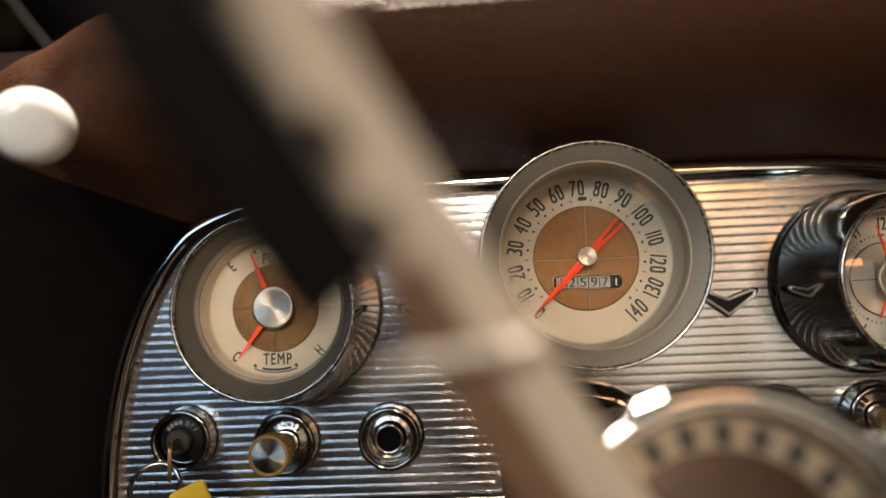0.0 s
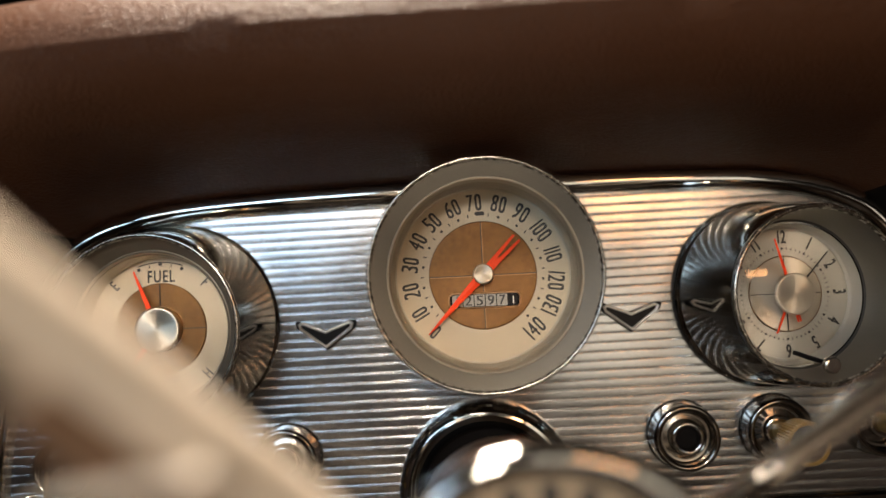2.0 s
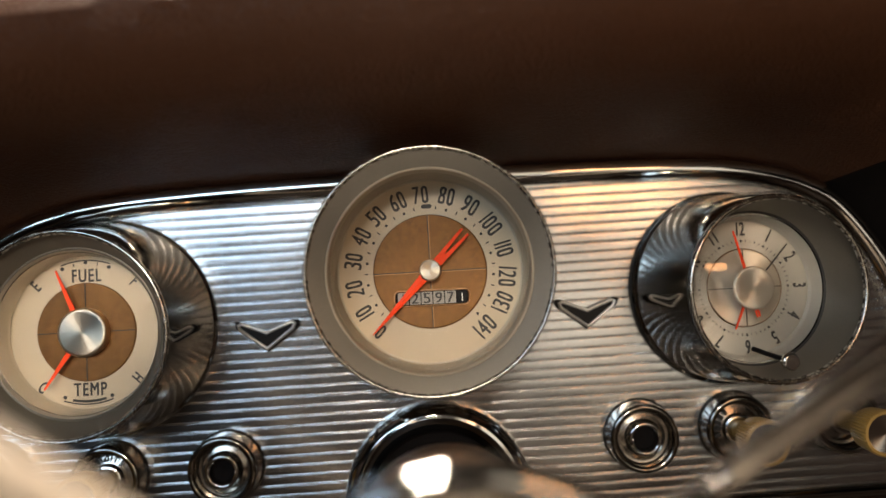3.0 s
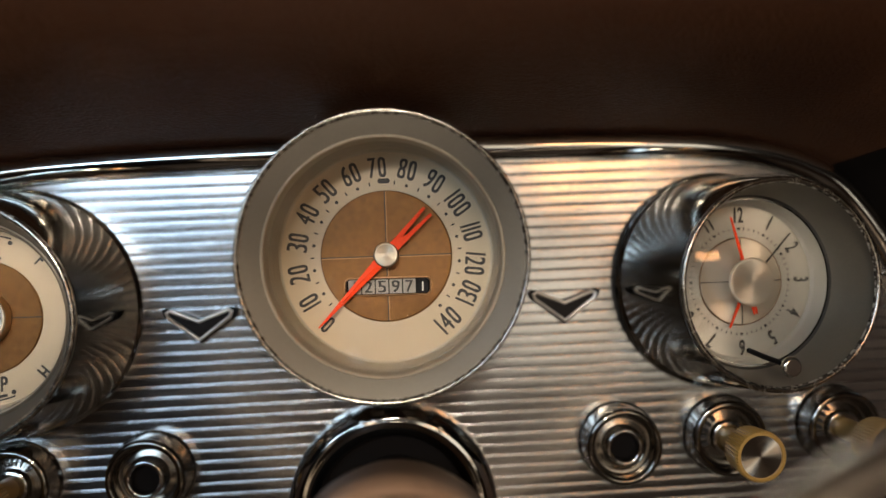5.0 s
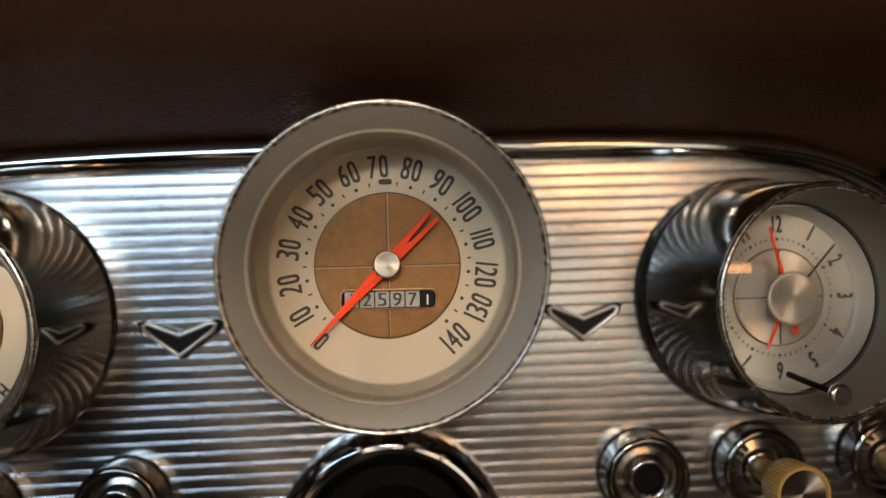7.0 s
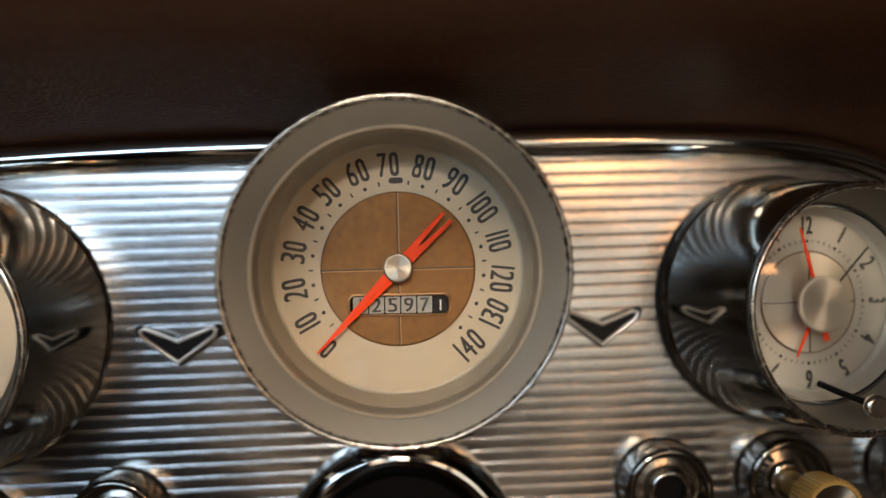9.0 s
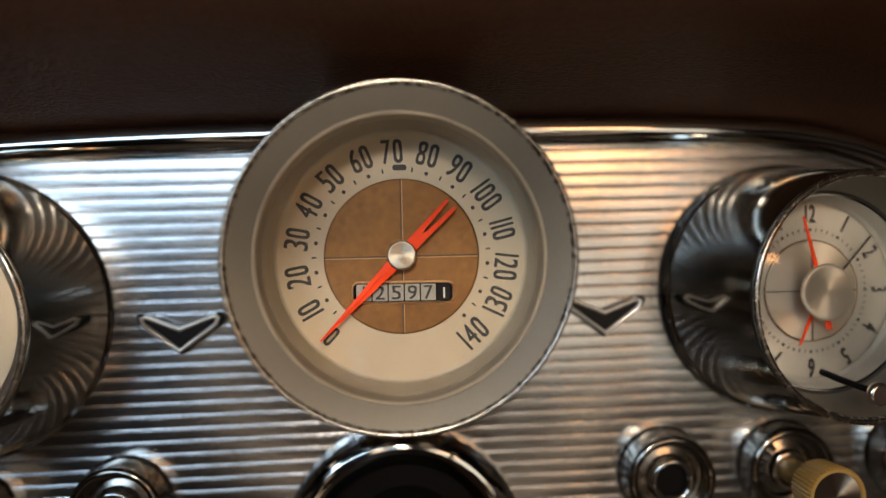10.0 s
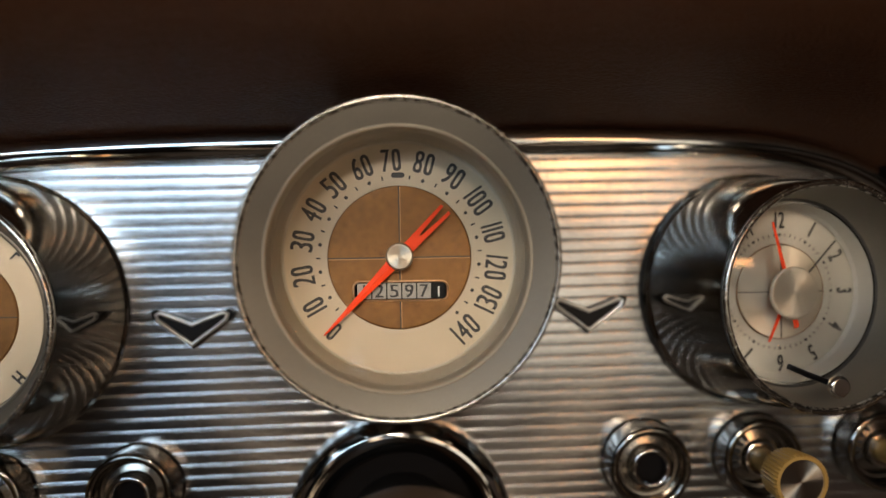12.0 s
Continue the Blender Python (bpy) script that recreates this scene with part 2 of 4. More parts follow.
def tube(path, radius, segs=16, squash=1.0, closed=False, caps=True):
    """A round bar along a row of points; radius a number or one for each point."""
    bm = bmesh.new()
    pts = [Vector(p) for p in path]
    n = len(pts)
    rings, side = [], None
    for i, p in enumerate(pts):
        a = pts[(i - 1) % n] if closed or i else p
        b = pts[(i + 1) % n] if closed or i < n - 1 else p
        d = (b - a).normalized()
        if side is None:
            side = d.orthogonal().normalized()
        side = (side - d * side.dot(d)).normalized()
        up = d.cross(side)
        r = radius[i] if isinstance(radius, (list, tuple)) else radius
        rings.append([bm.verts.new(p + side * (r * math.cos(2 * math.pi * k / segs)) + up * (r * squash * math.sin(2 * math.pi * k / segs))) for k in range(segs)])
    for i in range(n if closed else n - 1):
        a, b = rings[i], rings[(i + 1) % n]
        for k in range(segs):
            bm.faces.new((a[k], a[(k + 1) % segs], b[(k + 1) % segs], b[k]))
    if caps and not closed:
        bm.faces.new(rings[0])
        bm.faces.new(rings[-1])
    return bm


def text_mesh(body, size, narrow=1.0, depth=0.00015, bold=0.0, space=1.0):
    """Letters of the built-in font as a mesh, centred on the origin, in local xy."""
    cu = bpy.data.curves.new("letters", "FONT")
    cu.body, cu.size, cu.extrude = body, size, depth
    cu.space_character = space
    cu.align_x, cu.align_y = "CENTER", "CENTER"
    cu.resolution_u = 6
    ob = bpy.data.objects.new("letters", cu)
    scene.collection.objects.link(ob)
    bpy.context.view_layer.update()
    me = bpy.data.meshes.new_from_object(ob.evaluated_get(bpy.context.evaluated_depsgraph_get()))
    bpy.data.objects.remove(ob)
    xs = [v.co.x for v in me.vertices]
    ys = [v.co.y for v in me.vertices]
    mx, my = (min(xs) + max(xs)) / 2, (min(ys) + max(ys)) / 2
    for v in me.vertices:
        v.co.x, v.co.y = (v.co.x - mx) * narrow, v.co.y - my
    if bold:
        # heavier strokes: the same letters four times, a hair apart
        bm = bmesh.new()
        for k, (sx, sy) in enumerate(((-1, -1), (1, -1), (-1, 1), (1, 1))):
            copy = me.copy()
            for v in copy.vertices:
                v.co += Vector((sx * bold, sy * bold, 0.000004 * k))
            bm.from_mesh(copy)
            bpy.data.meshes.remove(copy)
        bm.to_mesh(me)
        bm.free()
    return me


def numeral(word, height, width, stroke, depth=0.00015, gap=0.0009):
    """Condensed dial figures: the built-in letters, set one by one, narrowed and squared off to the same stroke."""
    bm = bmesh.new()
    at = 0.0
    for ch in word:
        me = text_mesh("I" if ch == "1" else ch, height * 1.4, 1.0, depth)
        w = stroke * 0.95 if ch == "1" else width * (1.08 if ch == "4" else 1.0)
        hx = max(v.co.x for v in me.vertices)
        hy = max(v.co.y for v in me.vertices)
        for v in me.vertices:
            x, y = v.co.x / hx, v.co.y / hy
            if ch in "0235689":
                x = max(-1, min(1, x * min(1.32, ((1.0001 - y ** 4) ** 0.25) / max(0.05, (1.0001 - y * y) ** 0.5))))
            v.co.x, v.co.y = x * max(w / 2 - stroke * 0.22, w * 0.3), y * height / 2
        for k, sx in enumerate((-1, 0, 1)):
            copy = me.copy()
            for v in copy.vertices:
                v.co += Vector((at + w / 2 + sx * stroke * 0.2, 0, 0.000004 * k))
            bm.from_mesh(copy)
            bpy.data.meshes.remove(copy)
        bpy.data.meshes.remove(me)
        at += w + gap
    bmesh.ops.translate(bm, verts=bm.verts, vec=(-(at - gap) / 2, 0, 0))
    me = bpy.data.meshes.new("figures")
    bm.to_mesh(me)
    bm.free()
    return me


def polar(r, deg, z=0.0, turn=0.0):
    """A pose on a dial, at radius r and angle deg, its local y pointing outwards."""
    a = radians(deg)
    return Matrix.Translation((r * math.cos(a), r * math.sin(a), z)) @ Matrix.Rotation(a - math.pi / 2 + radians(turn), 4, "Z")


def dot_mesh(r, h=0.0002):
    me = bpy.data.meshes.new("dot")
    bm = lathe([(0, h), (r, h), (r, 0)], 16)
    bmesh.ops.recalc_face_normals(bm, faces=bm.faces)
    bm.to_mesh(me)
    bm.free()
    return me


def bar_mesh(w, l, h=0.0002, name="tick"):
    me = bpy.data.meshes.new(name)
    bm = box(w, l, h)
    bm.to_mesh(me)
    bm.free()
    return me


def rounded(w, h, r, n=6):
    pts = []
    for cx, cy, a in ((w / 2 - r, h / 2 - r, 0), (-w / 2 + r, h / 2 - r, 90), (-w / 2 + r, -h / 2 + r, 180), (w / 2 - r, -h / 2 + r, 270)):
        for i in range(n + 1):
            q = radians(a + 90 * i / n)
            pts.append((cx + r * math.cos(q), cy + r * math.sin(q)))
    return pts


def facing(x, y, z, yaw=0.0):
    """A pose on the dashboard: local z points to the driver, local y up."""
    return pose(x, y, z, 90, 0, yaw)


# ---- the dashboard panel ----
MID = -0.007
HALF = [(0.278, 0.765), (0.2755, 0.805), (0.2675, 0.848), (0.2535, 0.886), (0.2330, 0.9170), (0.217, 0.9290), (0.195, 0.9370), (0.165, 0.9420), (0.115, 0.9447), (0.055, 0.9458), (0.0, 0.946)]
LEAN = Matrix.Translation((0, 0, 0.9)) @ Matrix.Rotation(radians(-1.0), 4, "Y") @ Matrix.Translation((0, 0, -0.9))


def smooth_row(points, n):
    """A Catmull-Rom row through the points."""
    out = []
    for i in range(len(points) - 1):
        p0, p1, p2, p3 = (Vector(points[max(0, min(len(points) - 1, k))]) for k in (i - 1, i, i + 1, i + 2))
        for k in range(n):
            u = k / n
            out.append(0.5 * ((2 * p1) + (p2 - p0) * u + (2 * p0 - 5 * p1 + 4 * p2 - p3) * u * u + (3 * p1 - p0 - 3 * p2 + p3) * u ** 3))
    out.append(Vector(points[-1]))
    return out


right_half = smooth_row(HALF, 8)
OUTLINE = [(MID - p.x, p.y) for p in right_half] + [(MID + p.x, p.y) for p in reversed(right_half[:-1])]
RIB = 0.0053
COLUMN_Z = 0.779


def half_width(z):
    for a, b in zip(right_half, right_half[1:]):
        if a.y <= z <= b.y:
            return a.x + (b.x - a.x) * (z - a.y) / max(1e-9, b.y - a.y)
    return right_half[0].x if z < right_half[0].y else 0.0


# one period of the pressed sheet: a broad, barely crowned band, then a fine bead between two grooves
BAND = [(0.0, 0.0), (0.010, 0.00022), (0.020, 0.000245), (0.045, 0.000252), (0.20, 0.000262), (0.38, 0.000270), (0.56, 0.000264), (0.70, 0.000252), (0.752, 0.000245), (0.764, 0.00022), (0.780, -0.00014), (0.805, -0.00014), (0.825, 0.00020), (0.870, 0.00031), (0.915, 0.00031), (0.960, 0.00020), (0.978, -0.00012)]


def ribbed_sheet():
    """The stamped sheet, cut to the outline."""
    bm = bmesh.new()
    z0, z1, cols = 0.765, 0.9459, 56
    rows = []
    k = int(z0 / RIB)
    while k * RIB < z1:
        for u, out in BAND:
            z = (k + u) * RIB
            if z < z0 or z > z1:
                continue
            w = half_width(z)
            row = []
            for i in range(cols + 1):
                x = MID + w * (2 * i / cols - 1)
                sag = 0.00022 * noise.noise((x * 9, z * 30, 0.3))
                row.append(bm.verts.new((x, sag - out, z + 0.0003 * noise.noise((x * 6, z * 4, 2.1)))))
            rows.append(row)
        k += 1
    for a, b in zip(rows, rows[1:]):
        for i in range(cols):
            bm.faces.new((a[i], a[i + 1], b[i + 1], b[i]))
    return bm


panel = thing("dashboard", LEAN, "ribbed bright aluminium instrument panel edged in chrome", "dashboard")
part("ribbed_sheet", ribbed_sheet(), RIBBED, panel, "horizontally ribbed aluminium sheet")
backing = bmesh.new()
vs = [backing.verts.new((x, 0.002, z)) for x, z in OUTLINE]
vb = [backing.verts.new((x, 0.030, z)) for x, z in OUTLINE]
backing.faces.new(vs)
backing.faces.new(vb)
for i in range(len(vs)):
    j = (i + 1) % len(vs)
    backing.faces.new((vs[i], vs[j], vb[j], vb[i]))
part("backing", backing, BLACK, panel, smooth=False)


def rim_sweep(offsets):
    """Sweeps a section of (outwards, y) along the panel's outline."""
    bm = bmesh.new()
    n = len(OUTLINE)
    rings = []
    for i, (x, z) in enumerate(OUTLINE):
        a, b = OUTLINE[max(0, i - 1)], OUTLINE[min(n - 1, i + 1)]
        d = Vector((b[0] - a[0], b[1] - a[1])).normalized()
        out = Vector((-d.y, d.x))
        rings.append([bm.verts.new((x + out.x * o, y, z + out.y * o)) for o, y in offsets])
    for a, b in zip(rings, rings[1:]):
        for k in range(len(offsets) - 1):
            bm.faces.new((a[k], a[k + 1], b[k + 1], b[k]))
    return bm


section = [(-0.001, 0.004), (-0.001, -0.003)] + [(0.0050 - 0.0060 * math.cos(radians(a)), -0.0035 - 0.0052 * math.sin(radians(a))) for a in range(0, 181, 15)] + [(0.011, 0.006)]
part("trim", rim_sweep(section), CHROME, panel, "chrome edge moulding")
part("bottom_trim", tube([(MID - 0.277, -0.002, 0.7645), (MID, -0.002, 0.7645), (MID + 0.277, -0.002, 0.7645)], 0.0035, 12), SMOKED, panel, "thin chrome lower edge")


# ---- the padded brow above and round the panel ----
BROW = [(0.385, 0.700), (0.380, 0.800), (0.372, 0.870), (0.355, 0.910), (0.330, 0.945), (0.300, 0.968), (0.262, 0.986), (0.215, 0.9995), (0.115, 1.005), (0.050, 1.006), (0.0, 1.006)]


def pad_mesh(first, last, low=0, high=None):
    """A brow that grows out of the panel's edge, rolls over a soft lip and runs back over the top."""
    bm = bmesh.new()
    brow_half = smooth_row(BROW, 8)
    brow = [(MID - p.x, p.y) for p in brow_half] + [(MID + p.x, p.y) for p in reversed(brow_half[:-1])]
    # each station: share of the way from the panel's edge to the brow, height above the brow, depth
    face = [(0.15, 0, 0.012), (0.19, 0, -0.004), (0.25, 0, -0.020), (0.34, 0, -0.046), (0.44, 0, -0.070), (0.55, 0, -0.090), (0.68, 0, -0.106), (0.85, 0, -0.118)]
    lip = [(1.0, 0.034 * math.sin(radians(a)), -0.086 - 0.038 * math.cos(radians(a))) for a in range(0, 91, 9)]
    top = [(1.0, 0.0342, -0.06), (1.0, 0.0340, 0.0), (1.0, 0.032, 0.15), (1.0, 0.024, 0.45)]
    rings = []
    n = len(OUTLINE)
    for i in range(first, last + 1):
        (x0, z0), (x1, z1) = OUTLINE[i], brow[i]
        a, b = brow[max(0, i - 1)], brow[min(n - 1, i + 1)]
        d = Vector((b[0] - a[0], b[1] - a[1])).normalized()
        out = Vector((-d.y, d.x))
        deep = 1 - 0.45 * abs(out.x)
        rings.append([bm.verts.new((x0 + (x1 - x0) * u + out.x * h, y * (deep if y < 0 else 1), z0 + (z1 - z0) * u + out.y * h)) for u, h, y in (face + lip + top)[low:high]])
    for a, b in zip(rings, rings[1:]):
        for k in range(len(a) - 1):
            bm.faces.new((a[k], a[k + 1], b[k + 1], b[k]))
    return bm


pad = thing("dash_pad", LEAN, "brown grained vinyl dash pad overhanging the instrument panel", "dash pad")
ENDS = 40
part("brow", pad_mesh(ENDS, len(OUTLINE) - 1 - ENDS), VINYL, pad, "rounded brown vinyl brow")
for first, last in ((0, ENDS), (len(OUTLINE) - 1 - ENDS, len(OUTLINE) - 1)):
    # the pad's end faces, coloured as dark as the shade there
    part("shaded_end", pad_mesh(first, last, 0, 8), SHADED_END, pad, "pad end in near-black for the shade on it")
    part("side_roll", pad_mesh(first, last, 7), VINYL, pad, "rounded brown vinyl side roll")
# white body drawn for a blurred bright highlight; the stem is added to hold it
cap = thing("highlight_knob", pose(-0.2436, -0.135, 0.957, 104, 0, 36), "white rounded stand-in for a bright highlight at the dash pad's side", "knob")
part("cap", lathe([(0.0, 0.013)] + arc(0.006, 0.003, 0.0095, 85, 0, 8) + [(0.0165, -0.003), (0.0145, -0.009), (0.0090, -0.013), (0.0, -0.014)], 40), material("highlight_white", (0.85, 0.83, 0.79), 0.25, wear=0.05, grain=40), cap, "cap white for the highlight")
part("stem", lathe([(0.006, -0.013), (0.005, -0.100), (0.0, -0.100)], 24), CHROME, cap, "added chrome stem")
lower = thing("lower_dash", Matrix(), "dark brown lower dashboard under the instrument panel", "dashboard")
lm = box(1.5, 0.05, 0.36, 0.012)
part("panel", lm, DARK_VINYL, lower, at=pose(0, 0.040, 0.582))
for sx in (-1, 1):
    part("side_panel", box(0.5, 0.05, 0.30, 0.012), DARK_VINYL, lower, at=pose(sx * 0.60, 0.045, 0.913))


# ---- gauges ----
def cup(parent, base_r, rim_r, depth):
    """The chrome bowl that carries a dial out of the panel."""
    prof = [(base_r + 0.002, -0.001), (base_r + 0.0012, 0.0012), (base_r, 0.0022)]
    for i in range(1, 13):
        u = i / 12
        prof.append((base_r + (rim_r - base_r) * (0.9 * u + 0.1 * u ** 4), 0.0022 + (depth - 0.0042) * u))
    return part("cup", lathe(prof, 128), CUP, parent, "dark polished chrome bowl")


def rim_ring(parent, r, z, w=0.0012):
    part("worn_line", lathe([(r - 2 * w - 0.00035, z - 0.0002), (r - 2 * w - 0.0001, z + 0.0002), (r - 1.6 * w, z + 0.75 * w)], 128), CHIPPED, parent, "chipped black paint line")
    return part("rim", lathe(arc(r - w, z, w, -80, 260, 14), 128, True), RIM_METAL, parent, "thin worn metal rim")


def dome(r, rise, z, thick=0.0012):
    """A lens of glass with two faces."""
    prof = [(r * i / 12, z + rise * (1 - (i / 12) ** 2)) for i in range(13)]
    back = [(x * 0.985, y - thick) for x, y in reversed(prof)]
    back[-1] = (0, back[-1][1])
    return lathe(prof + back, 96)


def dial_cross(parent, r, z, w=0.0005, lean=0.0):
    turn = Matrix.Rotation(radians(lean), 4, "Z")
    part("cross_line", bar_mesh(2 * r, w, 0.0002, "cross_line"), PRINT, parent, at=Matrix.Translation((0, 0, z)) @ turn)
    part("cross_line", bar_mesh(w, 2 * r, 0.0002, "cross_line"), PRINT, parent, at=Matrix.Translation((0, 0, z + 0.0001)) @ turn)


def needle_mesh(points, ridge, z):
    """A pressed pointer: the outline on its base, raised to a low ridge along its length."""
    bm = bmesh.new()
    lo = [bm.verts.new((x, y, 0)) for x, y in points]
    hi = [bm.verts.new((x, y, z * 0.5)) for x, y in points]
    top = [bm.verts.new((x * 0.15, y, z)) for x, y in ridge]
    n = len(points)
    bm.faces.new(lo)
    for i in range(n):
        bm.faces.new((lo[i], lo[(i + 1) % n], hi[(i + 1) % n], hi[i]))
    h = n // 2
    for i in range(h - 1):
        bm.faces.new((hi[i], hi[i + 1], top[i + 1], top[i]))
        bm.faces.new((hi[n - 1 - i], top[i], top[i + 1], hi[n - 2 - i]))
    bm.faces.new((hi[0], top[0], hi[n - 1]))
    bm.faces.new((hi[h - 1], hi[h], top[h - 1]))
    return bm


def speedometer():
    g = thing("speedometer", facing(0, 0, 0.9003), "round speedometer with cream dial and orange-red needle in a grey bezel", "speedometer")
    rim_z, r = 0.0612, 0.0585
    cup(g, 0.0595, r - 0.0006, rim_z - 0.0005)
    rim_ring(g, r, rim_z, 0.0009)
    part("bezel", lathe([(r - 0.0012, rim_z - 0.0004), (0.0560, rim_z - 0.0009), (0.0492, rim_z - 0.0034), (0.0486, rim_z - 0.0037)], 128), BEZEL, g, "satin grey bezel ring")
    part("bead", lathe([(0.0489, rim_z - 0.0040), (0.0487, rim_z - 0.0032), (0.0483, rim_z - 0.0029), (0.0478, rim_z - 0.0032), (0.0475, rim_z - 0.0040)], 128), BEZEL_PALE, g, "pale raised bead with small chips")
    dial_z = 0.029
    part("inner_ring", lathe([(0.0477, rim_z - 0.0036), (0.0475, rim_z - 0.0060), (0.0474, 0.0320)] + [(0.0462 + 0.0012 * math.cos(radians(q)), 0.0304 - 0.0013 * math.sin(radians(q))) for q in range(0, 91, 15)], 128), WALL, g, "grey inner wall curving into the dial")
    part("dial", lathe([(0, dial_z), (0.0473, dial_z), (0.0473, dial_z - 0.002)], 128), CREAM, g, "cream dial face")
    part("centre_disc", lathe([(0, dial_z + 0.0010), (0.0284, dial_z + 0.0010), (0.0289, dial_z + 0.0008), (0.0291, dial_z + 0.0003), (0.0291, dial_z)], 128), BRONZE, g, "bronze brown centre disc")
    # a pressed cross: dark groove lines, the lit flank painted as a paler bar
    lean = Matrix.Rotation(radians(0.5), 4, "Z")
    for q in (0, 90):
        turn = lean @ Matrix.Rotation(radians(q), 4, "Z")
        part("cross_line", bar_mesh(0.0578, 0.00055, 0.0002, "cross_line"), PRINT, g, at=Matrix.Translation((0, 0, dial_z + 0.0011 + 0.00002 * (q > 0))) @ turn)
        part("cross_highlight", bar_mesh(0.0570, 0.00030, 0.0003, "cross_highlight"), COUNTER_EDGE, g, at=Matrix.Translation((0, 0, dial_z + 0.0010)) @ turn @ Matrix.Translation((0, -0.00045, 0)))
    spin = [0, 0.5, -0.5, 0, 0.3, 0.5, 2.4, 2.3, 2.8, 1.3, 0.2, -1.2, -0.8, -3.4]
    dot = dot_mesh(0.00075)
    tick = bar_mesh(0.00062, 0.0017)
    for i in range(1, 15):
        a = 92.3 - 1.953 * (i * 10 - 70)
        word = str(i * 10)
        part("number", numeral(word, 0.0090, 0.0035, 0.00105), PRINT, g, at=polar(0.0394 if i != 13 else 0.0399, a + spin[i - 1], dial_z + 0.0002, 180 if i > 12 else 0))
        if i == 7:
            part("mark", slab(rounded(0.0054, 0.0022, 0.00108), 0, 0.0003), PRINT, g, at=polar(0.0333, a - 1.5, dial_z))
        else:
            part("dot", dot, PRINT, g, at=polar(0.0323, a, dial_z))
        if i < 14:
            part("tick", tick, PRINT, g, at=polar(0.0326, a - 9.77, dial_z + 0.0001))
    part("tick", tick, PRINT, g, at=polar(0.0326, 92.3 - 1.953 * (5 - 70), dial_z + 0.0001))
    part("number", numeral("0", 0.0078, 0.0030, 0.0009), PRINT, g, at=polar(0.0398, 228.0, dial_z + 0.0002))
    # the counter in its slot
    counter = part("counter", slab(rounded(0.0384, 0.0080, 0.0024), 0, 0.0012), BRONZE, g, "brown counter surround", at=Matrix.Translation((0.0003, -0.0134, dial_z)))
    part("frame", tube([(x, y, 0.0011) for x, y in rounded(0.0378, 0.0076, 0.0024)], 0.0005, 8, closed=True), COUNTER_EDGE, counter, "paler edge")
    part("slot", slab(rounded(0.0368, 0.0068, 0.0020), 0, 0.0002), HOLE, counter, "black slot", at=Matrix.Translation((0, 0, 0.0012)))
    for k, ch in enumerate("12597"):
        x = -0.0146 + 0.0060 * k
        part("digit_wheel", slab(rounded(0.0055, 0.0062, 0.0003), 0, 0.0002), DIGIT, counter, "grey figure wheel", at=Matrix.Translation((x, 0, 0.0014)))
        part("digit", numeral(ch, 0.0051, 0.0034, 0.0007, 0.0001), PRINT, counter, at=Matrix.Translation((x, 0, 0.0017)))
    part("digit_wheel", slab(rounded(0.0050, 0.0062, 0.0003), 0, 0.0002), BLACK, counter, "black tenths wheel", at=Matrix.Translation((0.0152, 0, 0.0014)))
    part("digit", text_mesh("1", 0.0054, 0.7, 0.0001, bold=0.0001), WHITE, counter, at=Matrix.Translation((0.0153, -0.0003, 0.0018)))
    # needle: a long pointer and a split tail
    nz, na = dial_z + 0.0045, 225.9
    off = Matrix.Translation((0.0, 0.0005, 0))
    part("needle", needle_mesh([(-0.0003, 0.0432), (-0.0024, 0.004), (-0.0024, 0), (0.0024, 0), (0.0024, 0.004), (0.0003, 0.0432)], [(0, 0.0430), (0, 0.004), (0, 0)], 0.0008), RED, g, "orange-red pointer", at=off @ polar(0, na, nz), smooth=False)
    part("needle_tail", slab([(-0.0023, 0), (0.0023, 0), (0.0027, -0.0262), (0.0014, -0.0266), (0.0005, -0.0130), (0.0, -0.0112), (-0.0005, -0.0130), (-0.0014, -0.0266), (-0.0027, -0.0262)], 0, 0.0006, 0.00015), RED, g, "forked orange-red tail", at=off @ polar(0, na - 0.6, nz))
    part("hub_cap", lathe([(0, nz + 0.0024), (0.0044, nz + 0.0028)] + arc(0.0048, nz + 0.0022, 0.0006, 90, 0, 4) + [(0.0054, nz - 0.003)], 64), SPUN, g, "spun aluminium hub cap", at=off)
    lens = part("lens", dome(0.0478, 0.0, 0.0, 0.0003), THIN_PLASTIC, g, "thin clear plastic lens", at=Matrix.Translation((0, 0, 0.0490)) @ Matrix.Rotation(radians(0.6), 4, "X"))
    lens.visible_shadow = False
    return g


speedo = speedometer()
cam.data.dof.focus_object = next(o for o in speedo.children if o.name == "needle")


def mark_arc(parent, r, a0, a1, z, w=0.0007, n=14, name="scale_line"):
    """A thin printed arc on a dial."""
    bm = bmesh.new()
    rows = []
    for i in range(n + 1):
        a = radians(a0 + (a1 - a0) * i / n)
        rows.append([bm.verts.new(((r + o) * math.cos(a), (r + o) * math.sin(a), z)) for o in (-w / 2, w / 2)])
    for p, q in zip(rows, rows[1:]):
        bm.faces.new((p[0], p[1], q[1], q[0]))
    return part(name, bm, PRINT, parent, smooth=False)


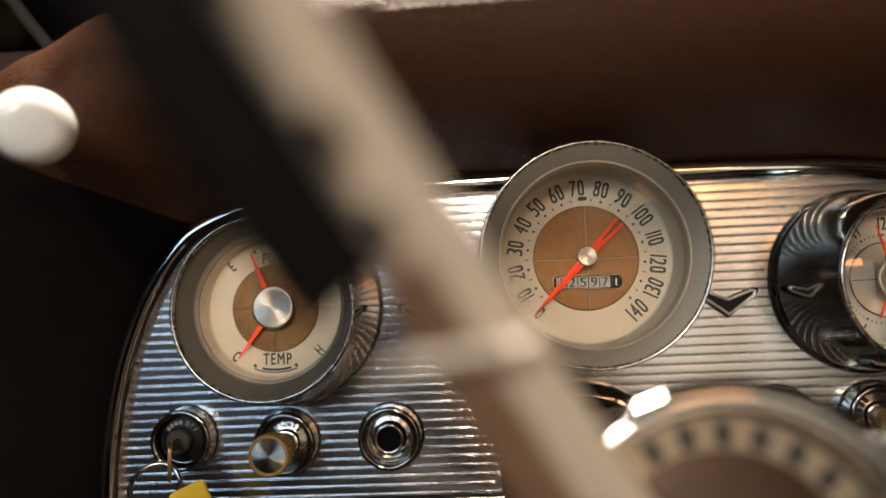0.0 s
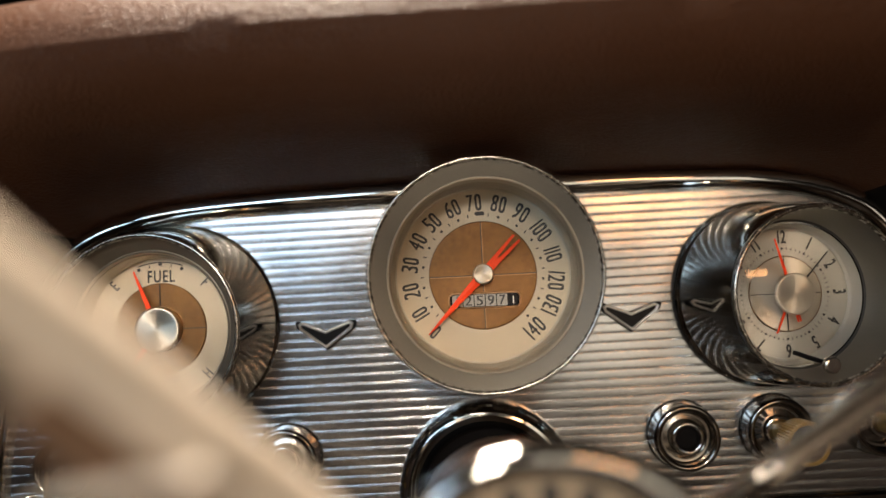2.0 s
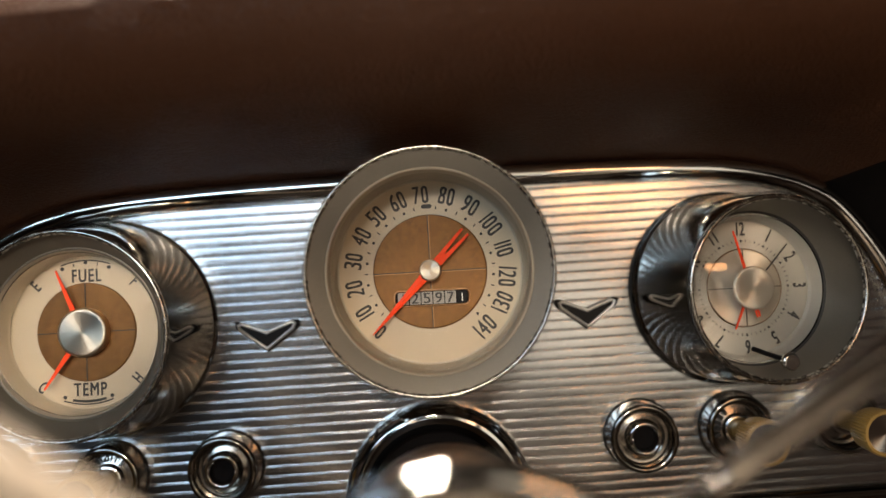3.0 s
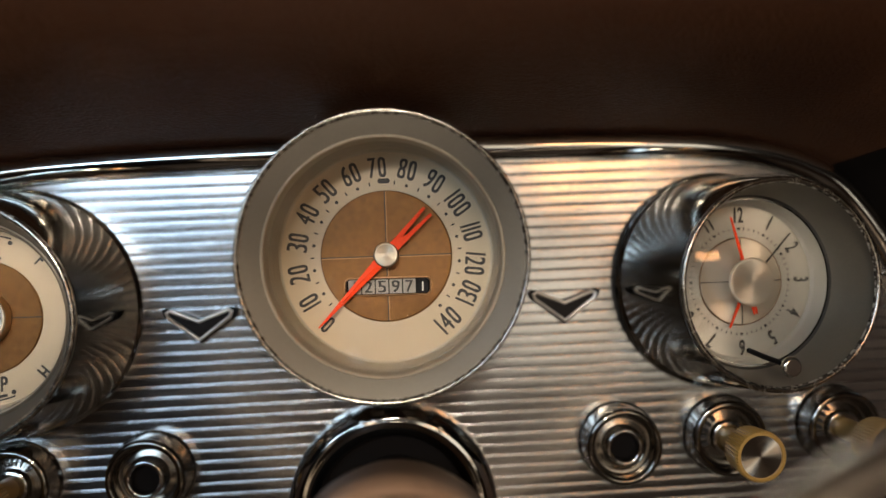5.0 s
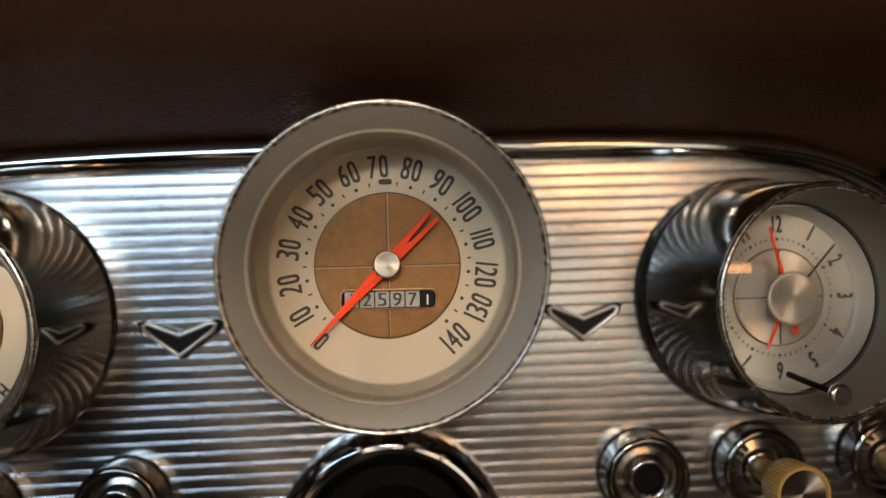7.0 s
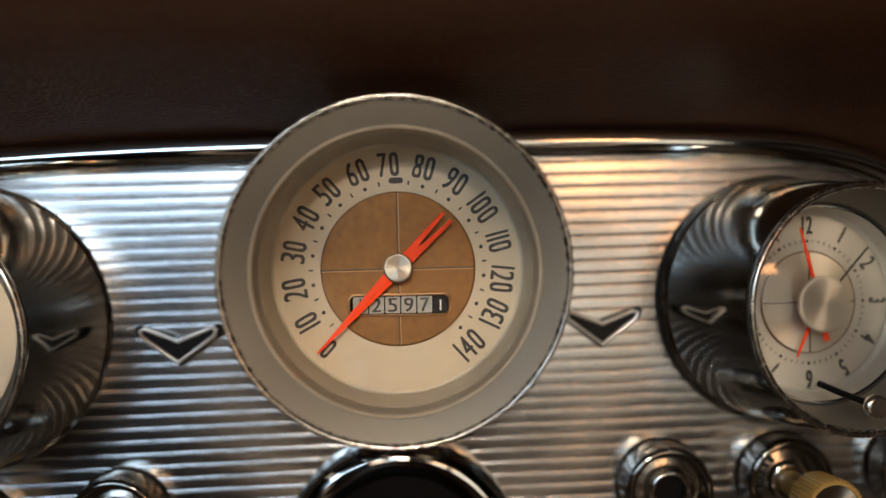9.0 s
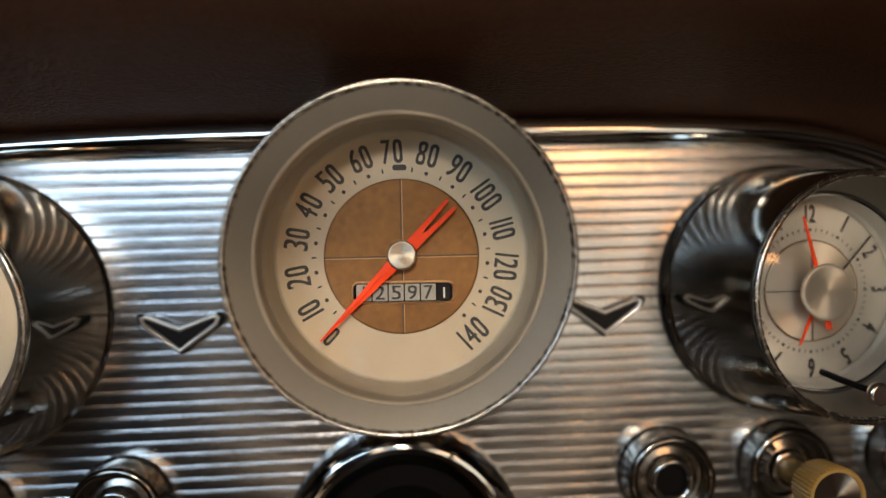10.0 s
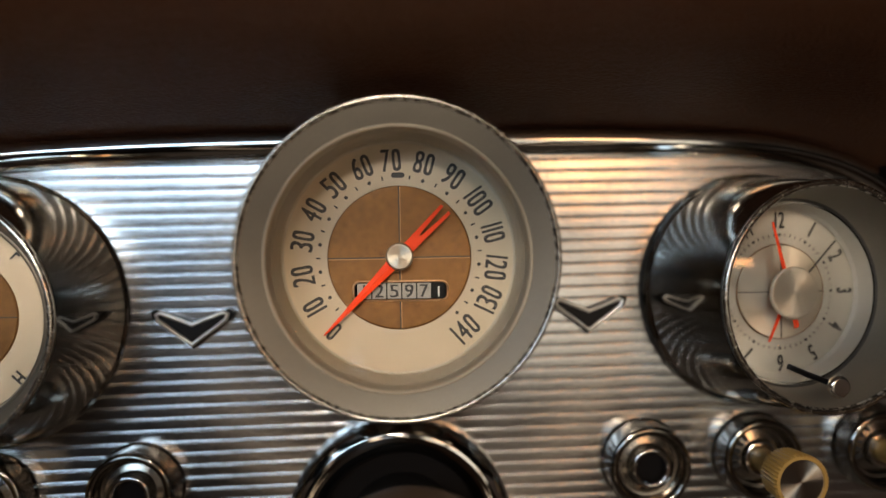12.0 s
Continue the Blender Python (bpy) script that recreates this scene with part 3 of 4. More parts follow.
def fuel_gauge():
    g = thing("fuel_temperature_gauge", facing(-0.1778, 0, 0.8778, 0.0), "round fuel and temperature gauge with cream dial and two red pointers", "gauge")
    rim_z, r = 0.046, 0.0514
    cup(g, 0.0580, r - 0.0006, rim_z - 0.0005)
    rim_ring(g, r, rim_z)
    part("bezel", lathe([(r - 0.0014, rim_z - 0.0004), (0.0496, rim_z - 0.0014), (0.0430, rim_z - 0.0110), (0.0424, rim_z - 0.0108), (0.0416, rim_z - 0.0112)], 128), BEZEL, g, "satin grey bezel ring")
    part("inner_ring", lathe([(0.0417, rim_z - 0.0110), (0.0408, rim_z - 0.0130), (0.0395, 0.0235), (0.0388, 0.0225)], 128), BEZEL_PALE, g, "pale inner ring")
    z = 0.022
    part("dial", lathe([(0, z), (0.0405, z), (0.0405, z - 0.002)], 128), CREAM, g, "cream dial face")
    part("centre_disc", lathe([(0, z + 0.0008), (0.0249, z + 0.0008), (0.0253, z + 0.0004), (0.0253, z)], 96), BRONZE, g, "bronze brown centre disc")
    dial_cross(g, 0.0251, z + 0.00095, 0.0005)
    for word, x, y, turn, size in (("FUEL", 0.0005, 0.0290, 0, 0.0094), ("TEMP", 0.0010, -0.0292, 0, 0.0094)):
        part("word", text_mesh(word, size, 0.66, bold=0.00012, space=1.2), PRINT, g, at=Matrix.Translation((x, y, z + 0.0002)) @ Matrix.Rotation(radians(turn), 4, "Z"))
    for ch, a, turn in (("E", 136, 0), ("F", 45, 0), ("C", 230, 180), ("H", 316, 180)):
        part("letter", text_mesh(ch, 0.0088, 0.60, bold=0.00013), PRINT, g, at=polar(0.0355, a, z + 0.0002, turn))
    for s in (1, -1):
        mark_arc(g, 0.0368, s * 90 - 20, s * 90 + 20, z + 0.0002)
        for da in (-20, 20):
            part("dot", dot_mesh(0.0010), PRINT, g, at=polar(0.0350, s * 90 + da, z))
    part("dot", dot_mesh(0.0010), PRINT, g, at=polar(0.0358, 90, z))
    for da in (-10, 10):
        part("tick", bar_mesh(0.0005, 0.0015), PRINT, g, at=polar(0.0352, 90 + da, z + 0.0001))
    mark_arc(g, 0.0353, 257, 285, z + 0.0002, 0.0013, name="thick_band")
    for a, name in ((112.0, "fuel_pointer"), (234.5, "temperature_pointer")):
        part(name, slab([(-0.0004, 0.0345), (0.0004, 0.0345), (0.0014, 0.009), (0.0011, 0), (-0.0011, 0), (-0.0014, 0.009)], 0, 0.0005), RED, g, "slim red pointer", at=polar(0, a, z + 0.004))
    part("hub_cap", lathe([(0, z + 0.0054), (0.0108, z + 0.0057)] + arc(0.0114, z + 0.0046, 0.0010, 80, 0, 4) + [(0.0124, z + 0.001)], 64), SPUN, g, "spun aluminium hub cap")
    lens = part("lens", dome(0.0412, 0.0, rim_z - 0.0125), GLASS, g, "clear glass lens")
    lens.visible_shadow = False
    return g


fuel = fuel_gauge()


def clock():
    g = thing("dashboard_clock", facing(0.1638, 0, 0.8836, 5.0), "round dashboard clock under a domed clear lens", "clock")
    rim_z, r = 0.0490, 0.0461
    cup(g, 0.0520, r - 0.0006, rim_z - 0.0005)
    rim_ring(g, r, rim_z)
    part("bezel", lathe([(r - 0.0014, rim_z - 0.0004), (0.0446, rim_z - 0.0020), (0.0408, 0.0300), (0.0400, 0.0272)], 128), BEZEL, g, "deep satin grey bezel")
    # the shadow between bezel and dial, painted as a dark ring
    part("gap_shade", lathe([(0.0402, 0.0276), (0.0394, 0.0262), (0.0388, 0.0250)], 96), GAP_AND_BARREL, g, "dark ring for the shadow gap round the dial")
    part("inner_ring", lathe([(0.0390, 0.0262), (0.0366, 0.0200), (0.0354, 0.0186)], 96), CLOCK_WALL, g, "pale inner ring")
    z = 0.018
    part("dial", lathe([(0, z), (0.0380, z), (0.0380, z - 0.002)], 128), CLOCK_CREAM, g, "silvery cream dial face")
    part("centre_disc", lathe([(0, z + 0.0008), (0.0200, z + 0.0008), (0.0205, z + 0.0004)], 96), CHAMPAGNE, g, "brushed silver centre disc")
    part("ring_line", lathe([(0.0203, z + 0.0005), (0.0205, z + 0.0009), (0.0208, z + 0.0001)], 96), BRONZE, g)
    dial_cross(g, 0.0200, z + 0.00095, 0.0005)
    for h in range(1, 13):
        word = str(h)
        part("number", text_mesh(word, 0.0102, 0.56, bold=0.00013), PRINT, g, at=polar(0.0312, 90 - 30 * h, z + 0.0002))
        part("dot", dot_mesh(0.0007), PRINT, g, at=polar(0.0247, 90 - 30 * h, z))
        for k in range(1, 5):
            part("tick", bar_mesh(0.0004, 0.0013), PRINT, g, at=polar(0.0247, 90 - 30 * h + 6 * k, z + 0.0001))
    hand = [(-0.00035, 0.0265), (0.00035, 0.0265), (0.0008, 0.008), (0.0008, 0), (-0.0008, 0), (-0.0008, 0.008)]
    part("minute_hand", slab([(x, y * 1.17) for x, y in hand], 0, 0.0005), RED, g, "orange-red hand", at=polar(0, 105, z + 0.0066))
    part("hour_hand", slab([(x, y * 0.86) for x, y in hand], 0, 0.0005), RED, g, "orange-red hand", at=polar(0, 246, z + 0.0056))
    part("hand_tail", slab([(-0.0011, 0.0155), (-0.0003, 0.0155), (-0.0002, 0.012), (0.0002, 0.012), (0.0003, 0.0155), (0.0011, 0.0155), (0.0011, 0), (-0.0011, 0)], 0, 0.0005), RED, g, "short forked orange-red tail", at=polar(0, 284, z + 0.0056))
    part("second_hand", slab([(-0.0003, 0.0300), (0.0003, 0.0300), (0.0004, 0), (-0.0004, 0)], 0, 0.0004), PRINT, g, "thin black hand", at=polar(0, 47, z + 0.0076))
    part("hub_cap", lathe([(0, z + 0.0098), (0.0099, z + 0.0101)] + arc(0.0104, z + 0.0092, 0.0008, 80, -80, 6) + [(0.0030, z + 0.0084), (0.0028, z + 0.001)], 64), CHAMPAGNE, g, "champagne coloured hub cap")
    lens = part("lens", dome(0.0385, 0.0060, 0.0275), GLASS, g, "domed clear lens")
    lens.visible_shadow = False
    part("setting_stem", tube([(-0.0025, -0.0310, 0.027), (-0.0015, -0.0325, 0.037), (0.0022, -0.0345, 0.046)], 0.0013, 10), BLACK, g, "black setting stem")
    part("setting_knob", lathe([(0, 0.0050)] + arc(0.0030, 0.0034, 0.0016, 80, -40, 8) + [(0.0016, 0)], 32), SILVER, g, "small bright setting knob", at=Matrix.Translation((0.0028, -0.0352, 0.0455)))
    return g


dash_clock = clock()


# ---- chevron emblems ----
def chevron():
    c = thing("chevron_emblem", Matrix(), "small chrome V emblem filled with black enamel", "emblem", "chevrons beside the speedometer")
    outer = [(-0.0170, 0.0062), (-0.0150, 0.0072), (0, 0.0012), (0.0150, 0.0072), (0.0170, 0.0062), (0.0160, 0.0034), (0, -0.0084), (-0.0160, 0.0034)]
    # wider than the border, so its black edge draws the emblem's shadow outline
    part("base", slab([(x * 1.05, y * 1.10 - 0.0001) for x, y in outer], 0, 0.0014, 0.0003), BLACK, c, "black base, its edge standing for the shadow outline")
    part("enamel", slab([(x * 0.84, y * 0.84 + 0.0001) for x, y in outer], 0.0012, 0.0020, 0.0002), BLACK, c, "black enamel field")
    part("border", tube([(x * 0.90, y * 0.90, 0.0022) for x, y in outer], 0.0010, 10, closed=True), BORDER, c, "chrome border")
    return c


emblem = chevron()
emblem.matrix_world = facing(-0.0908, -0.0016, 0.8703)
copy_thing(emblem, facing(0.0850, -0.0016, 0.8738))


# ---- knobs and switches along the bottom ----
def escutcheon(parent, r, h, mat=SMOKED):
    part("escutcheon", lathe([(r + 0.0012, -0.0015), (r + 0.0008, 0.0008), (r, 0.0022), (r - 0.0004, h - 0.004)] + arc(r - 0.0024, h - 0.0018, 0.0018, 10, 175, 10) + [(r - 0.0048, h - 0.0050), (r - 0.0052, h - 0.0060)], 72), mat, parent, "stepped chrome surround")
    part("dish", lathe([(r - 0.0050, h - 0.0058), (r - 0.0065, h - 0.0062), (0.0070, h - 0.0046), (0.0, h - 0.0046)], 72), DISH, parent, "dished chrome plate")


def socket(m):
    k = thing("chrome_socket", m, "round chrome switch socket with an open black bore", "switch", "sockets on the panel")
    escutcheon(k, 0.0190, 0.0125)
    part("collar", lathe([(0.0100, 0.0072), (0.0092, 0.0100)] + arc(0.0078, 0.0112, 0.0013, 20, 170, 8) + [(0.0060, 0.0085)], 64), CHROME, k, "raised chrome collar")
    part("bore", lathe([(0.0064, 0.0110), (0.0062, 0.0084), (0, 0.0083)], 48), HOLE, k, "black bore")
    return k


first_socket = socket(facing(-0.115, 0, 0.8000))
copy_thing(first_socket, facing(0.1103, 0, 0.8055))


def knurled(r0, r1, z0, z1, teeth=44):
    """A knob's body with fine flutes round it."""
    bm = bmesh.new()
    rows = []
    n = teeth * 4
    for r, z, amp in ((r0 - 0.0010, z0, 0), (r0, z0 + 0.0008, 1), (r1, z1 - 0.0008, 1), (r1 - 0.0006, z1, 0.3), (r1 - 0.0018, z1 + 0.0001, 0), (r1 - 0.0021, z1 - 0.0012, 0)):
        rows.append([bm.verts.new(((r + amp * 0.00028 * math.cos(2 * math.pi * i * teeth / n)) * math.cos(2 * math.pi * i / n), (r + amp * 0.00028 * math.cos(2 * math.pi * i * teeth / n)) * math.sin(2 * math.pi * i / n), z)) for i in range(n)])
    for a, b in zip(rows, rows[1:]):
        for i in range(n):
            bm.faces.new((a[i], a[(i + 1) % n], b[(i + 1) % n], b[i]))
    bm.faces.new(rows[0])
    return bm


def pull_knob(name, m, label, word, length=0.038, dip=0.0036):
    k = thing(name, m, label, "knob", "pull knobs on the panel")
    escutcheon(k, 0.0190, 0.0110, SMOKED)
    if word:
        for i, ch in enumerate(word):
            a = 90 + (len(word) - 1) * 8.5 - 17 * i
            part("letter", text_mesh(ch, 0.0050, 0.75, bold=0.0001), PRINT, k, at=polar(0.0118, a, 0.0074))
    else:
        for i in range(5):
            part("letter_bar", bar_mesh(0.0017, 0.0034, 0.0003, "letter_bar"), PRINT, k, at=polar(0.0118, 195 - 17 * i, 0.0071))
    part("ferrule", lathe([(0.0086, 0.006), (0.0082, 0.0092), (0.0070, 0.0098), (0.0050, 0.0098)], 48), CHROME_WORN, k, "chrome ferrule")
    part("stalk", lathe([(0.0052, 0.006), (0.0050, length - 0.014), (0.0060, length - 0.0125)], 48), IVORY, k, "yellowed ivory stalk")
    part("grip", knurled(0.0104, 0.0114, length - 0.0135, length), IVORY, k, "knurled yellowed ivory grip")
    part("face_plate", lathe([(0, length - dip), (0.0094, length - 0.0006), (0.0102, length - 0.0014)], 64), CONE, k, "spun aluminium cone insert")
    return k


pull_knob("light_switch", facing(-0.1775, 0, 0.7975), "yellowed ivory pull knob for the lights in a chrome surround", "LIGHTS", 0.038, -0.0002)
pull_knob("wiper_switch", facing(0.1628, 0, 0.8070), "yellowed ivory pull knob with spun aluminium face", "", 0.038, 0.0008)
pull_knob("heater_switch", facing(0.2205, 0, 0.8095), "yellowed ivory pull knob at the panel's end", "", 0.041, 0.0008)


def ignition():
    k = thing("ignition_lock", facing(-0.2405, 0, 0.8005), "round chrome ignition lock with dark lettered ring", "ignition lock")
    escutcheon(k, 0.0190, 0.0110)
    part("dark_ring", lathe([(0.0132, 0.0052), (0.0128, 0.0068), (0.0080, 0.0078), (0.0076, 0.006)], 64), BLACK, k, "black lettered ring")
    for i, ch in enumerate("OFF"):
        part("letter", text_mesh(ch, 0.0038, 0.75), DIGIT, k, at=polar(0.0105, 70 - 17 * i, 0.0076))
    for i in range(4):
        part("letter_bar", bar_mesh(0.0018, 0.0022, 0.0003, "letter_bar"), DIGIT, k, at=polar(0.0105, 140 - 15 * i, 0.0075))
    part("barrel", lathe([(0.0076, 0.0050), (0.0074, 0.0120), (0.0066, 0.0130), (0, 0.0130)], 48), GAP_AND_BARREL, k, "dark lock barrel")
    return k


ignition()
key = thing("car_key", facing(-0.2405, -0.013, 0.8000), "small brass key standing in the ignition lock", "key")
part("blade", box(0.0016, 0.0060, 0.0090, 0.0003), BRASS, key, at=Matrix.Translation((0.001, 0, 0.0045)))
part("bow", slab(rounded(0.014, 0.023, 0.006), -0.0009, 0.0009, 0.0003), BRASS, key, "worn brass bow", at=Matrix.Translation((0.004, -0.006, 0.0175)) @ Matrix.Rotation(radians(90 + 27), 4, "Y"))
key_ring = part("key_ring", tube([(0.0125 * math.cos(2 * math.pi * i / 40), 0.0125 * math.sin(2 * math.pi * i / 40), 0.0008 * math.sin(4 * math.pi * i / 40)) for i in range(40)], 0.0014, 10, closed=True), CHROME_WORN)
key_ring.matrix_world = pose(-0.2395, -0.0400, 0.7830, 55, 0, 25)
tagged(key_ring, "thin split chrome key ring hanging from the key", "key ring")
key_tag = part("key_tag", slab(rounded(0.020, 0.036, 0.003), -0.001, 0.001, 0.0004), YELLOW)
key_tag.matrix_world = pose(-0.2155, -0.0400, 0.7660, 85, -24, 12)
tagged(key_tag, "bright yellow plastic key tag on the key ring", "key tag")

# ---- steering column ----
AXIS = Vector((0.032, -0.994, 0.106)).normalized()
axis_turn = Vector((0, 0, 1)).rotation_difference(AXIS).to_matrix().to_4x4()


def along(d):
    """The pose at d metres up the column from the panel."""
    return Matrix.Translation(Vector((0, 0, COLUMN_Z)) + AXIS * d) @ axis_turn


collar = thing("column_collar", facing(-0.001, 0, COLUMN_Z), "broad rounded chrome collar round the steering column", "collar")
part("ring", lathe([(0.0500, -0.002), (0.0505, 0.002)] + [(0.0425 + 0.0078 * math.cos(radians(a)), 0.004 + 0.0085 * math.sin(radians(a))) for a in range(0, 181, 12)] + [(0.0340, 0.000), (0.0338, -0.012)], 96), CHROME, collar, "rounded chrome ring")
# black disc put in for the darkness inside the collar
part("gap_shade", lathe([(0.0350, 0.0030), (0.0250, 0.0022), (0.0, 0.0022)], 64), HOLE, collar, "black disc for the shade inside the collar")
column = thing("steering_column", along(0), "tan enamelled steering column rising from the chrome collar", "steering column")
# the column's lower stretch, black because the shade there is in its colour
part("shaded_tube", lathe([(0.0245, -0.010), (0.0245, 0.032), (0.0, 0.032)], 72), RUBBER, column, "lower column tube in black for the shade near the panel")
part("tube", lathe([(0.0, 0.030), (0.0250, 0.030), (0.0260, 0.05), (0.0290, 0.066), (0.0340, 0.078), (0.0360, 0.082)], 72), TAN, column, "tan enamelled tube")
part("shift_bowl", lathe([(0.0345, 0.080), (0.0385, 0.0835), (0.0400, 0.092), (0.0400, 0.128), (0.0385, 0.134), (0.0250, 0.136)], 96), TAN, column, "tan shift bowl")

lever = thing("shift_lever", Matrix(), "slim polished chrome shift lever on the column", "lever")
LEVER = smooth_row([(0.038, -0.140, 0.800), (0.0594, -0.1776, 0.8267), (0.0863, -0.204, 0.8592), (0.1132, -0.2304, 0.8917), (0.150, -0.262, 0.936), (0.190, -0.285, 0.975)], 8)
part("rod", tube(LEVER, 0.0043, 24), CHROME, lever, "chrome rod")
part("boss", lathe([(0.0, -0.008), (0.0095, -0.006), (0.0090, 0.012), (0.0060, 0.020), (0.0, 0.021)], 32), TAN, lever, "tan pivot boss", at=Matrix.Translation((0.036, -0.138, 0.797)) @ Vector((0, 0, 1)).rotation_difference(Vector((0.7, -0.5, 0.55))).to_matrix().to_4x4())
part("tip", lathe([(0, -0.012)] + arc(0.001, 0.0, 0.009, -80, 90, 12)[:-1] + [(0, 0.009)], 32), WHEEL_CREAM, lever, "cream lever knob", at=Matrix.Translation(LEVER[-1]))

# ---- steering wheel ----
wheel = thing("steering_wheel", along(0), "cream plastic steering wheel with chrome horn hub and black spoke inlay", "steering wheel")
part("hub_bell", lathe([(0.0, 0.140), (0.0400, 0.140), (0.0420, 0.145), (0.0450, 0.162), (0.0495, 0.190), (0.0535, 0.208)], 128), CHROME, wheel, "polished chrome hub bell")
part("hub_lip", lathe([(0.0535, 0.207)] + [(0.0500 + 0.0045 * math.cos(radians(a)), 0.2120 + 0.0050 * math.sin(radians(a))) for a in range(-40, 181, 15)] + [(0.0450, 0.207)], 128), CHROME, wheel, "rounded chrome lip")
part("emblem_disc", lathe([(0.0, 0.2095), (0.022, 0.2085), (0.036, 0.2060), (0.0453, 0.2060)], 96), EMBLEM, wheel, "gilt horn emblem disc")
for i in range(24):
    part("emblem_mark", slab(rounded(0.0046, 0.0070, 0.0018), 0, 0.0006), PRINT, wheel, at=polar(0.0392, i * 15, 0.2067))
part("emblem_band", lathe([(0.0350, 0.2063), (0.0350, 0.2068), (0.0440, 0.2064), (0.0440, 0.2060)], 96), BAND_PAINT, wheel, "dull tan band under dark marks")


def bar_between(a, b, u0, u1, thick, eye, n=14):
    """A rounded bar whose driver-side face spans from line a to line b, between the shares u0 and u1."""
    bm = bmesh.new()
    rings, segs = [], 20
    for i in range(n + 1):
        u = u0 + (u1 - u0) * i / n
        p, q = a(u), b(u)
        c, side = (p + q) / 2, (q - p) / 2
        up = (a(u + 0.05) - p).cross(side).normalized()
        if up.dot(eye - c) < 0:
            up = -up
        c = c - up * thick
        ring = []
        for k in range(segs):
            g = 2 * math.pi * k / segs
            ca, sa = math.cos(g), math.sin(g)
            ring.append(bm.verts.new(c + side * math.copysign(abs(ca) ** 0.6, ca) + up * (thick * math.copysign(abs(sa) ** 0.6, sa))))
        rings.append(ring)
    for p, q in zip(rings, rings[1:]):
        for k in range(segs):
            bm.faces.new((p[k], p[(k + 1) % segs], q[(k + 1) % segs], q[k]))
    bm.faces.new(rings[0])
    bm.faces.new(rings[-1])
    return bm


inv = along(0).inverted()
EDGE_A, EDGE_B = Vector((-0.0070, -0.2205, 0.812)), Vector((-0.0913, -0.3363, 0.940))
DRIVER = inv @ Vector((-0.05, -0.386, 0.887))
ACROSS, DOWN = Vector((-0.822, -0.034, -0.570)), Vector((-0.0095, -0.0020, -0.0095))


def spoke_line(share, down=0.0, lift=0.0):
    """A line up the spoke: share of the cream face's width, then round the edge and off the face."""
    off = Vector((0.004, -0.0075, -0.0045)) * lift

    def at_share(u):
        width = 0.0292 - 0.0215 * min(u, 1.0)
        return inv @ (EDGE_A.lerp(EDGE_B, u) + ACROSS * (width * share) + DOWN * down + off)
    return at_share


def round_bar(a, b, r):
    """A short bar with rounded ends between two places."""
    a, b = inv @ Vector(a), inv @ Vector(b)
    d = (b - a).normalized()
    return tube([a - d * r * 0.6, a, a.lerp(b, 0.5), b, b + d * r * 0.6], r, 12)


for flip in (False, True):
    turn = Matrix.Rotation(math.pi, 4, "Z") if flip else Matrix()
    part("spoke", bar_between(spoke_line(0), spoke_line(1), 0.02, 1.32, 0.005, DRIVER), WHEEL_CREAM, wheel, "cream plastic spoke", at=turn)
    part("inlay", bar_between(spoke_line(0.86), spoke_line(1, 1), 0.63, 1.30, 0.004, DRIVER), RUBBER, wheel, "black plastic inlay", at=turn)
    part("spoke_trim", bar_between(spoke_line(0.80, 0, 0.35), spoke_line(0.88, 0.0, 0.35), 0.645, 1.28, 0.0012, DRIVER), CHROME_WORN, wheel, "worn chrome strip", at=turn)
    for u, wide in ((0.745, 0.34), (0.665, 0.30), (0.86, 0.22)):
        part("spoke_clip", bar_between(spoke_line(0.90 - wide, 0, 0.25), spoke_line(0.90, 0, 0.25), u - 0.016, u + 0.016, 0.0016, DRIVER, 4), CHROME_WORN, wheel, "worn chrome clip", at=turn)
    part("spoke_sheath", bar_between(spoke_line(0.56, 0, 0.25), spoke_line(1, 0.12, 0.1), 0.24, 0.62, 0.004, DRIVER), SHEATH, wheel, "sheath at the spoke's root, in the tan its chrome mirrors", at=turn)
    part("cross_bar", round_bar((-0.0735, -0.2853, 0.8690), (-0.0500, -0.2846, 0.8720), 0.0014), WHEEL_CREAM, wheel, "pale cross bar on the spoke", at=turn)
    part("strut", round_bar((-0.0640, -0.2862, 0.8830), (-0.0733, -0.2854, 0.8703), 0.0018), RUBBER, wheel, "thin black strut", at=turn)
R, RZ = 0.205, 0.372
